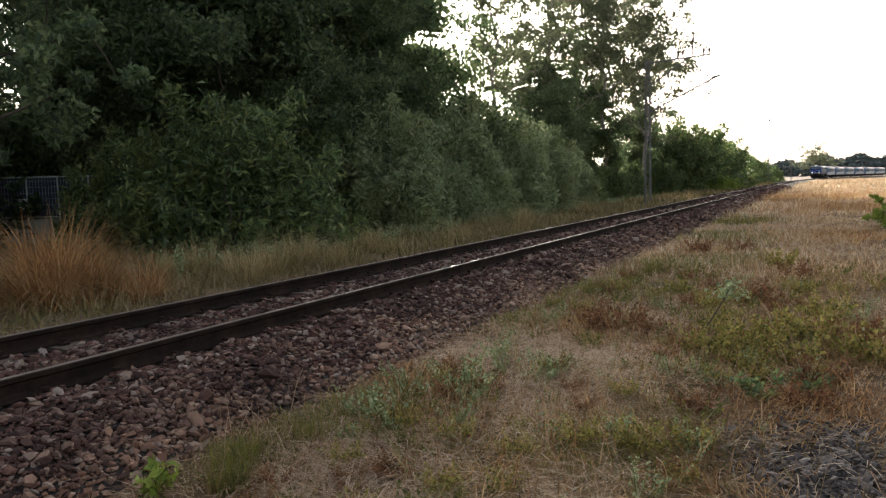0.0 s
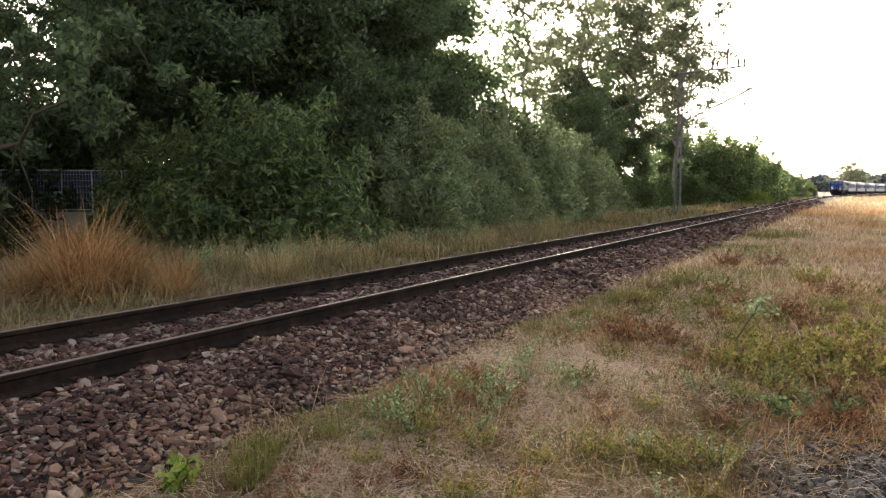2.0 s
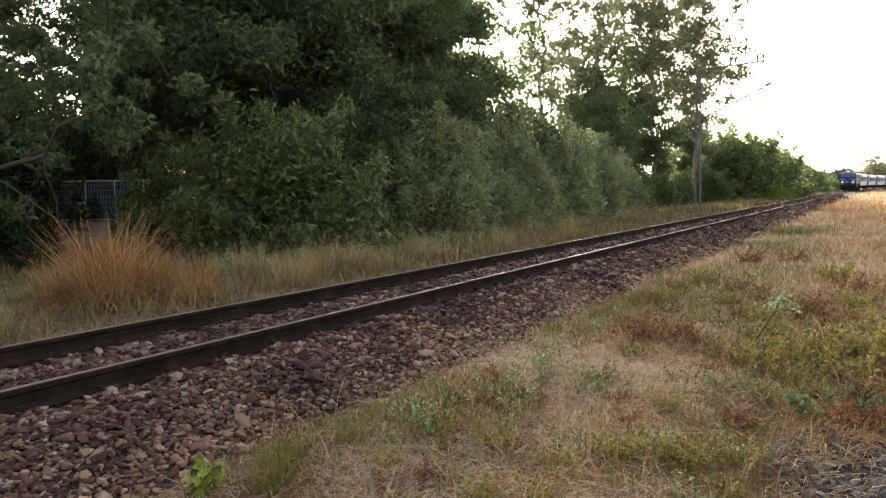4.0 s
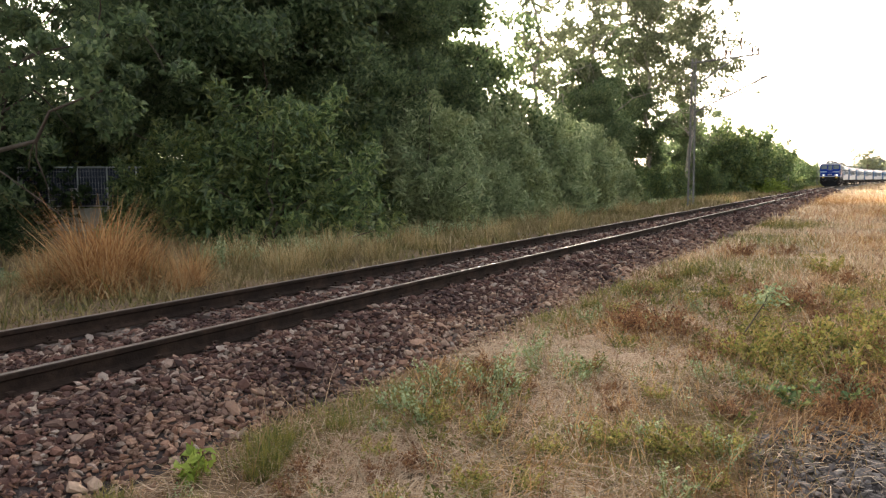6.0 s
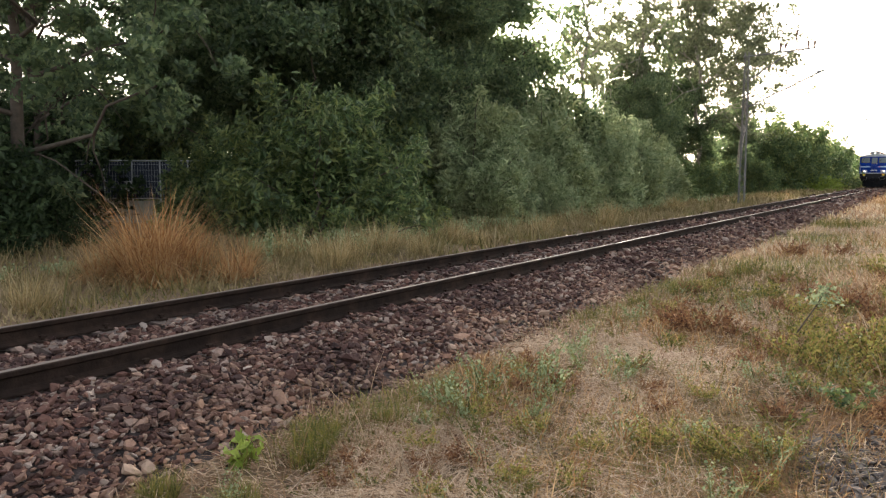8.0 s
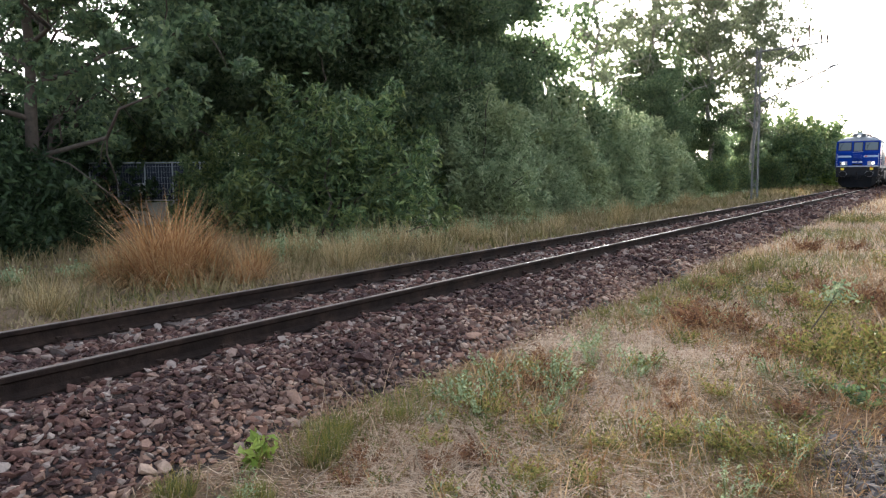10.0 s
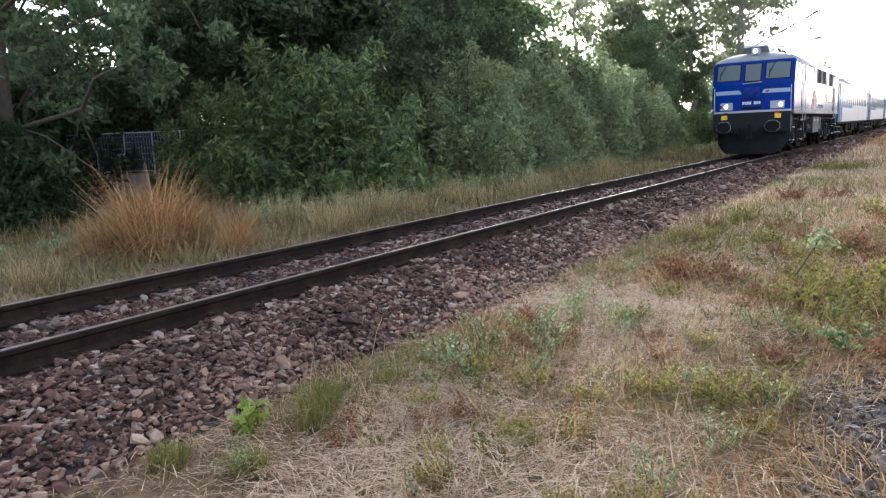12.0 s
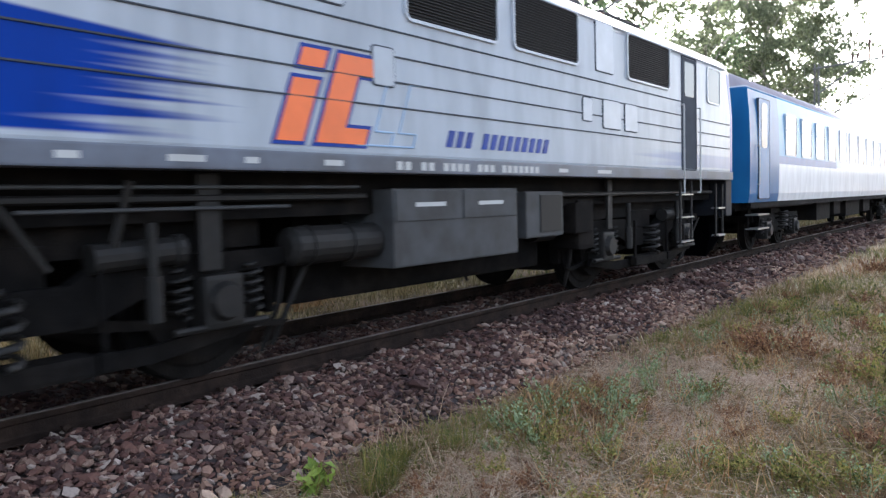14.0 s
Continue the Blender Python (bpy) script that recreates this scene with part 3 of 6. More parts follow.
def build_trees():
    hedge = "bushes along the line"
    a = put(make_bush("bush", "dense dark green leafy bush beside the track", "bush", hedge, (7.0, 5.0, 4.3), 3, LEAF, 27000, 0.085, 3.0), -9.0, 15.6, 20)
    b = put(make_bush("bush", "pale green willow bush with fine upright sprays", "bush", hedge, (6.2, 5.0, 4.7), 4, LEAF_WILLOW, 26000, 0.08, 3.6), -9.4, 24.3, 0, 1.0)
    for x, y, t, s in ((-11.2, 20.5, 80, 1.0), (-12.9, 16.2, 60, 0.8), (-24, 17.5, 100, 1.3), (-26, 21, 200, 1.3), 
                       (-10.8, 56, 60, 0.75), (-10.2, 63, 140, 0.7), (-11.2, 74, 300, 0.8), (-9.6, 81, 20, 0.85),
                       (-8.8, 90, 210, 1.75), (-8.4, 98, 20, 1.95), (-10.8, 94, 100, 2.0), (-8.6, 107, 130, 1.75), (-8.2, 120, 330, 1.7), (-9, 138, 90, 1.75), (-8.2, 158, 250, 1.55), (-7, 184, 10, 1.25), (-6, 200, 80, 1.1), (-5.5, 216, 190, 1.0), (-7.6, 172, 75, 1.35)):
        again(a, x, y, t, s)
    for x, y, t, s in ((-9.2, 30.0, 70, 1.08), (-9.6, 36.0, 160, 1.2), (-9.4, 41.5, 250, 1.12), (-9.2, 46.5, 300, 0.88), (-10.9, 33.0, 30, 1.2), (-8.2, 27.4, 200, 0.6)):
        again(b, x, y, t, s)
    deep = put(make_bush("bush", "green undergrowth below the trees, shade painted into its dark leaves", "bush", "undergrowth", (6.4, 5.0, 3.4), 5, LEAF_SHADED, 20000, 0.095, 2.0), -12.4, 7.4, 130, 1.0)
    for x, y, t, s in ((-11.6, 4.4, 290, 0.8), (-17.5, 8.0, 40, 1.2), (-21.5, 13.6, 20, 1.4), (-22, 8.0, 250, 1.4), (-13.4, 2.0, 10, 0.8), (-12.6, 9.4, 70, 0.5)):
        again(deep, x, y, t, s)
    # low bright shrub by the line
    c = put(make_bush("bush", "low bright yellow-green shrub beside the track", "bush", hedge, (6, 4, 1.7), 6, LEAF_LIME, 5000, 0.13, 1.8, 8), -4.6, 90, 0)
    again(c, -4.9, 104, 80, 1.1), again(c, 9.6, 26, 40, 1.0)
    woods = "broadleaf trees behind the bushes"
    t1 = put(make_tree("tree", "tall dense dark green broadleaf tree", "tree", woods, 15.0, 4.6, 0.12, 11, LEAF_DARK, 62000, 0.15, clumps=210, clump_r=1.35, limbs=14, trunk_r=0.26, skirt=0.24), -15.5, 24.5)
    for x, y, t, s in ((-13.9, 19.8, 40, 0.95), (-17.5, 22, 220, 1.1), (-13.8, 31.5, 300, 0.95), (-21, 26, 10, 1.1), (-20, 34, 75, 1.0),
                       (-24, 28, 250, 1.1), (-29, 30, 190, 1.1), (-12.6, 27, 120, 0.62), (-13.5, 35, 70, 0.6), (-13.6, 57, 150, 0.6), (-14.5, 70, 10, 0.72), (-12.6, 20.8, 20, 0.6), (-12.2, 24.2, 280, 0.58), (-16.5, 62, 100, 0.8), (-12.5, 84, 200, 0.62)):
        again(t1, x, y, t, s)
    t2 = put(make_tree("tree", "tall thin-crowned tree with a pale trunk, sky showing through", "tree", "tall trees by the line", 24.0, 5.0, 0.28, 21, LEAF_FAR, 13500, 0.19, PALE_BARK, 190, 1.0, limbs=19, trunk_r=0.26, skirt=0.3), -12.6, 70)
    for x, y, t, s in ((-10.4, 79, 130, 1.0), (-15.2, 62, 250, 1.0), (-17, 76, 40, 1.0), (-13.5, 88, 310, 0.95), (-11.6, 41, 200, 0.72)):
        again(t2, x, y, t, s)
    # tree overhanging at the near end of the hedge
    t3 = put(make_tree("tree", "leafy maple tree with spreading low branches", "tree", woods, 11.0, 4.8, 0.22, 31, LEAF_DARK, 19000, 0.125, clumps=190, clump_r=0.45, limbs=13, trunk_r=0.2, skirt=0.22), -12.5, 9.0)
    again(t3, -19.5, 13.2, 110, 0.95)
    # round tree on the horizon
    put(make_tree("tree", "round sparse tree standing far off in the fields", "tree", "", 15.5, 7.5, 0.2, 41, LEAF_FAR, 5000, 0.34, BARK, 110, 1.6, limbs=18, trunk_r=0.5, skirt=0.3), 4.5, 400)
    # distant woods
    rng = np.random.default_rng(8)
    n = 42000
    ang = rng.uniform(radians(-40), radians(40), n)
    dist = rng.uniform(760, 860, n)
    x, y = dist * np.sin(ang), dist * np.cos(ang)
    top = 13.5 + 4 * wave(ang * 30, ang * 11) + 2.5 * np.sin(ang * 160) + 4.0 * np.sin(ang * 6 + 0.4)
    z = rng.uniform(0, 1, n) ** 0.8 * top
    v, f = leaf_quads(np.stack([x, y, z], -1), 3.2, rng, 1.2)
    # haze of the distance is painted into these blue-grey leaf colours
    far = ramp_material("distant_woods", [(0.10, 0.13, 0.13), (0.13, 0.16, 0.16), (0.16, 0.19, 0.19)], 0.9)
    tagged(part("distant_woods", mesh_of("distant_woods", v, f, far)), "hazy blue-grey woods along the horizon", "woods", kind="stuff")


build_trees()


# ---------------------------------------------------------------- the train: paints
def livery(name, build, gloss=1.0):
    """A paint whose colour is worked out from the place on the vehicle by build(nodes, links, x, y, z) -> colour socket."""
    m = bpy.data.materials.new(name)
    m.use_nodes = True
    n, l = m.node_tree.nodes, m.node_tree.links
    b = n["Principled BSDF"]
    b.inputs["Roughness"].default_value, b.inputs["Coat Weight"].default_value, b.inputs["Coat Roughness"].default_value = 0.36, 0.0, 0.12
    b.inputs["Specular IOR Level"].default_value = 0.1
    co = n.new("ShaderNodeTexCoord")
    xyz = n.new("ShaderNodeSeparateXYZ")
    l.new(co.outputs["Object"], xyz.inputs[0])
    col = build(n, l, *xyz.outputs)
    dirt = n.new("ShaderNodeTexNoise")
    dirt.inputs["Scale"].default_value, dirt.inputs["Detail"].default_value = 2.2, 7
    stretch = n.new("ShaderNodeMapping")
    stretch.inputs["Scale"].default_value = (1, 1.6, 0.45)
    l.new(co.outputs["Object"], stretch.inputs[0]), l.new(stretch.outputs[0], dirt.inputs["Vector"])
    mr = n.new("ShaderNodeMapRange")
    mr.inputs["From Min"].default_value, mr.inputs["From Max"].default_value, mr.inputs["To Min"].default_value, mr.inputs["To Max"].default_value = 0.35, 0.7, 1.04, 0.8
    l.new(dirt.outputs["Fac"], mr.inputs["Value"])
    hv = n.new("ShaderNodeHueSaturation")
    l.new(col, hv.inputs["Color"]), l.new(mr.outputs["Result"], hv.inputs["Value"])
    l.new(hv.outputs["Color"], b.inputs["Base Color"])
    # varnish: gloss grows towards grazing view
    rim = n.new("ShaderNodeLayerWeight")
    rim.inputs["Blend"].default_value = 0.5
    l.new(calc(n, l, "MULTIPLY", calc(n, l, "POWER", rim.outputs["Facing"], 2.6), gloss), b.inputs["Coat Weight"])
    b.inputs["Coat IOR"].default_value = 1.75
    wob = n.new("ShaderNodeTexNoise")
    wob.inputs["Scale"].default_value = 3.5
    l.new(co.outputs["Object"], wob.inputs["Vector"])
    bp = n.new("ShaderNodeBump")
    bp.inputs["Strength"].default_value, bp.inputs["Distance"].default_value = 0.12, 0.02
    l.new(wob.outputs["Fac"], bp.inputs["Height"]), l.new(bp.outputs["Normal"], b.inputs["Normal"])
    return m


def calc(n, l, op, a, b=None, c=None):
    node = n.new("ShaderNodeMath")
    node.operation = op
    for k, v in enumerate((a, b, c)):
        if v is None:
            continue
        if isinstance(v, (int, float)):
            node.inputs[k].default_value = v
        else:
            l.new(v, node.inputs[k])
    return node.outputs[0]


def blend(n, l, fac, a, b):
    node = n.new("ShaderNodeMix")
    node.data_type = "RGBA"
    l.new(fac, node.inputs["Factor"])
    for socket, v in (("A", a), ("B", b)):
        if isinstance(v, tuple):
            node.inputs[socket].default_value = (*v, 1)
        else:
            l.new(v, node.inputs[socket])
    return node.outputs["Result"]


def soft_step(n, l, value, lo, hi):
    node = n.new("ShaderNodeMapRange")
    node.interpolation_type = "SMOOTHSTEP"
    node.inputs["From Min"].default_value, node.inputs["From Max"].default_value = lo, hi
    l.new(value, node.inputs["Value"])
    return node.outputs["Result"]


BLUE, SILVER = (0.0006, 0.032, 0.26), (0.40, 0.44, 0.49)
LOCO_L = 16.0


def engine_colours(n, l, x, y, z):
    # streaks of blue that run out along the silver side
    bands = n.new("ShaderNodeTexNoise")
    bands.noise_dimensions = "1D"
    bands.inputs["Scale"].default_value, bands.inputs["Detail"].default_value = 9.0, 2.0
    l.new(z, bands.inputs["W"])
    reach = calc(n, l, "MULTIPLY_ADD", bands.outputs["Fac"], 2.6, 3.0)
    mask = soft_step(n, l, calc(n, l, "SUBTRACT", reach, y), -0.35, 0.5)
    rim = calc(n, l, "MULTIPLY_ADD", y, -0.06, 2.66)
    low = soft_step(n, l, calc(n, l, "SUBTRACT", rim, z), -0.01, 0.02)
    foot = soft_step(n, l, z, 1.76, 1.79)
    mask = calc(n, l, "MULTIPLY", calc(n, l, "MULTIPLY", mask, low), foot)
    back = calc(n, l, "SUBTRACT", LOCO_L, y)
    rear = calc(n, l, "MULTIPLY", soft_step(n, l, calc(n, l, "SUBTRACT", reach, back), -0.3, 1.2), soft_step(n, l, calc(n, l, "SUBTRACT", 2.02, z), 0, 0.05))
    rear = calc(n, l, "MULTIPLY", calc(n, l, "MULTIPLY", rear, foot), 0.55)
    side = blend(n, l, rear, blend(n, l, mask, SILVER, BLUE), (0.10, 0.16, 0.36))
    roof = soft_step(n, l, z, 3.56, 3.60)
    side = blend(n, l, roof, side, (0.30, 0.32, 0.34))
    edge = calc(n, l, "MINIMUM", y, back)
    nose = soft_step(n, l, calc(n, l, "SUBTRACT", calc(n, l, "MULTIPLY_ADD", calc(n, l, "MAXIMUM", calc(n, l, "SUBTRACT", z, 2.75), 0), 0.33, 0.27), edge), -0.005, 0.01)
    nose = calc(n, l, "MULTIPLY", nose, soft_step(n, l, calc(n, l, "SUBTRACT", 3.66, z), -0.02, 0.02))
    return blend(n, l, nose, side, BLUE)


def coach_colours(n, l, x, y, z):
    body = blend(n, l, soft_step(n, l, z, 3.50, 3.53), (0.74, 0.77, 0.79), (0.42, 0.38, 0.4))
    end = soft_step(n, l, calc(n, l, "SUBTRACT", 2.3, y), -0.05, 0.05)
    band = calc(n, l, "MULTIPLY", soft_step(n, l, z, 1.98, 2.0), soft_step(n, l, calc(n, l, "SUBTRACT", 3.5, z), 0, 0.02))
    # blue band whitens along the coach: sky glare painted into the livery colour
    upper = calc(n, l, "MULTIPLY", band, soft_step(n, l, calc(n, l, "SUBTRACT", 10.0, y), -3.0, 5.0))
    c = blend(n, l, upper, body, (0.07, 0.29, 0.52))
    line = calc(n, l, "MULTIPLY", soft_step(n, l, z, 1.96, 1.98), soft_step(n, l, calc(n, l, "SUBTRACT", 2.16, z), 0, 0.02))
    c = blend(n, l, calc(n, l, "MULTIPLY", line, soft_step(n, l, calc(n, l, "SUBTRACT", 9.0, y), 0, 0.5)), c, (0.03, 0.12, 0.33))
    return blend(n, l, calc(n, l, "MULTIPLY", end, soft_step(n, l, calc(n, l, "SUBTRACT", 3.5, z), 0, 0.02)), c, (0.02, 0.13, 0.31))


ENGINE_PAINT = livery("engine_blue_and_silver_paint", engine_colours)
COACH_PAINT = livery("coach_paint_with_glare_fade", coach_colours, 0.3)
SILVER_PAINT = material("silver_paint", SILVER, 0.35, 0, 0.08, 4, coat=0.2)
BLUE_PAINT = material("blue_paint", BLUE, 0.4, 0, 0.12, 4, spec=0.25)
PALE_BLUE = material("pale_blue_band_paint", (0.30, 0.44, 0.62), 0.4, 0, 0.1, 5)
SILL_SIDE = material("slate_grey_sill_paint", (0.10, 0.115, 0.15), 0.45, 0, 0.2, 5, spec=0.5, second=(0.05, 0.052, 0.06), second_amount=0.7, second_scale=1.5)
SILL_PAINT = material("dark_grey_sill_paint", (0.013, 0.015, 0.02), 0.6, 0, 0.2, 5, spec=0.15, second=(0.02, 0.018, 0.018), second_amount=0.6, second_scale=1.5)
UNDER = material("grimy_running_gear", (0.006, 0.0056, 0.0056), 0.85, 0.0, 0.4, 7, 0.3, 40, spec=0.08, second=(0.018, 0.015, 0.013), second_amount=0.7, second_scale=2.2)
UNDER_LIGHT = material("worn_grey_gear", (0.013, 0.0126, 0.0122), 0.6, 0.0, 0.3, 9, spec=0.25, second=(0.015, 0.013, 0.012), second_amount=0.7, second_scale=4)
BOX_GREY = material("grey_equipment_box_paint", (0.06, 0.063, 0.067), 0.6, 0, 0.15, 5, spec=0.2, second=(0.03, 0.028, 0.027), second_amount=0.6, second_scale=3)
STEEL = material("bare_steel", (0.42, 0.42, 0.42), 0.35, 0.85, 0.2, 15)
BLACK = material("black_rubber", (0.008, 0.008, 0.009), 0.7, spec=0.15)
WHITE = material("white_marking", (0.46, 0.47, 0.47), 0.5, 0, 0.05, 8)
PLATE_WHITE = material("white_number_paint", (0.74, 0.75, 0.76), 0.5, 0, 0.05, 8)
ORANGE = material("orange_lettering", (0.82, 0.17, 0.035), 0.45, 0, 0.06, 6)
YELLOW = material("yellow_plate", (0.78, 0.56, 0.02), 0.45, 0, 0.1, 9)
RED = material("red_fitting", (0.45, 0.02, 0.02), 0.4)
TAIL = material("dark_tail_lens", (0.035, 0.015, 0.013), 0.3)
SEAL = material("dark_groove", (0.06, 0.07, 0.085), 0.8, spec=0.1)
LAMP_ON = glow("lit_headlamp", (1.0, 0.97, 0.9), 2.4)


def window_glass(name, colour, rough=0.04):
    m = bpy.data.materials.new(name)
    m.use_nodes = True
    b = m.node_tree.nodes["Principled BSDF"]
    b.inputs["Base Color"].default_value, b.inputs["Roughness"].default_value = (*colour, 1), rough
    b.inputs["Specular IOR Level"].default_value = 0.3
    return m


CAB_GLASS = window_glass("cab_glass", (0.12, 0.15, 0.165))
COACH_GLASS = window_glass("coach_glass", (0.016, 0.019, 0.022), 0.12)


# ---------------------------------------------------------------- the train: shared pieces
def shell(rows, length, sweep_in, rake):
    """A closed vehicle body. rows: (height, half width) upwards; sweep_in: how far the ends fall back at the corners; rake(z): how far they lean in."""
    bm = bmesh.new()
    fr = [-1, -0.93, -0.72, -0.4, 0, 0.4, 0.72, 0.93, 1]
    loops = []
    for z, hw in rows:
        a = [bm.verts.new((f * hw, sweep_in * abs(f) ** 2.5 + rake(z), z)) for f in fr]
        b = [bm.verts.new((f * hw, length - sweep_in * abs(f) ** 2.5 - rake(z), z)) for f in fr[::-1]]
        loops.append(a + b)
    n = len(loops[0])
    for lo, hi in zip(loops, loops[1:]):
        for i in range(n):
            j = (i + 1) % n
            bm.faces.new((lo[i], lo[j], hi[j], hi[i]))
    bm.faces.new(loops[0]), bm.faces.new(loops[-1])
    for f in bm.faces:
        f.smooth = f.normal.z > 0.2 or f.calc_center_median().z > rows[-1][0] - 0.5
    return bm


def rounded(w, h, r=0.06, n=4):
    """Outline of a rounded rectangle about the origin."""
    pts = []
    for cx, cy, a0 in ((w / 2 - r, h / 2 - r, 0), (-w / 2 + r, h / 2 - r, 90), (-w / 2 + r, -h / 2 + r, 180), (w / 2 - r, -h / 2 + r, 270)):
        pts += [(cx + r * math.cos(radians(a0 + 90 * k / n)), cy + r * math.sin(radians(a0 + 90 * k / n))) for k in range(n + 1)]
    return pts


def plate(cy, cz, w, h, x0, x1, r=0.05):
    """A rounded plate on a vehicle's side."""
    return prism([(cy + p, cz + q) for p, q in rounded(w, h, r)], "x", x0, x1)


def frame_ring(cy, cz, w, h, x0, x1, t=0.03, r=0.06):
    """A rounded ring on a vehicle's side."""
    bm = bmesh.new()
    out, inn = rounded(w + 2 * t, h + 2 * t, r + t), rounded(w, h, r)
    rings = [[bm.verts.new((x, cy + p, cz + q)) for p, q in o] for o, x in ((out, x0), (out, x1), (inn, x1), (inn, x0))]
    n = len(out)
    for a, b in zip(rings, rings[1:] + rings[:1]):
        for i in range(n):
            j = (i + 1) % n
            bm.faces.new((a[i], a[j], b[j], b[i]))
    return bm


def wheelset_mesh(radius):
    bm = bmesh.new()
    rod(bm, (-0.95, 0, 0), (0.95, 0, 0), 0.085, 12)
    for s in (-1, 1):
        rod(bm, (s * 0.69, 0, 0), (s * 0.82, 0, 0), radius, 36)
        rod(bm, (s * 0.665, 0, 0), (s * 0.692, 0, 0), radius + 0.028, 36)
        rod(bm, (s * 0.82, 0, 0), (s * 0.835, 0, 0), radius * 0.86, 36, radius * 0.82)
        rod(bm, (s * 0.835, 0, 0), (s * 0.9, 0, 0), 0.17, 16)
        for k in range(6):
            a = k * math.pi / 3
            rod(bm, (s * 0.832, math.cos(a) * radius * 0.55, math.sin(a) * radius * 0.55), (s * 0.848, math.cos(a) * radius * 0.55, math.sin(a) * radius * 0.55), radius * 0.12, 10)
    me = bpy.data.meshes.new("wheelset")
    bm.to_mesh(me), bm.free(), me.materials.append(UNDER)
    return me


def spring(x, y, z0, z1, r, wire, coils=5):
    n = coils * 10
    pts = [(x + r * math.cos(2 * math.pi * coils * k / n), y + r * math.sin(2 * math.pi * coils * k / n), z0 + (z1 - z0) * k / n) for k in range(n + 1)]
    v, f = tube(pts, [wire] * (n + 1), 5)
    return mesh_of("coil_spring", np.array([tuple(p) for p in v]), f, UNDER_LIGHT, True)


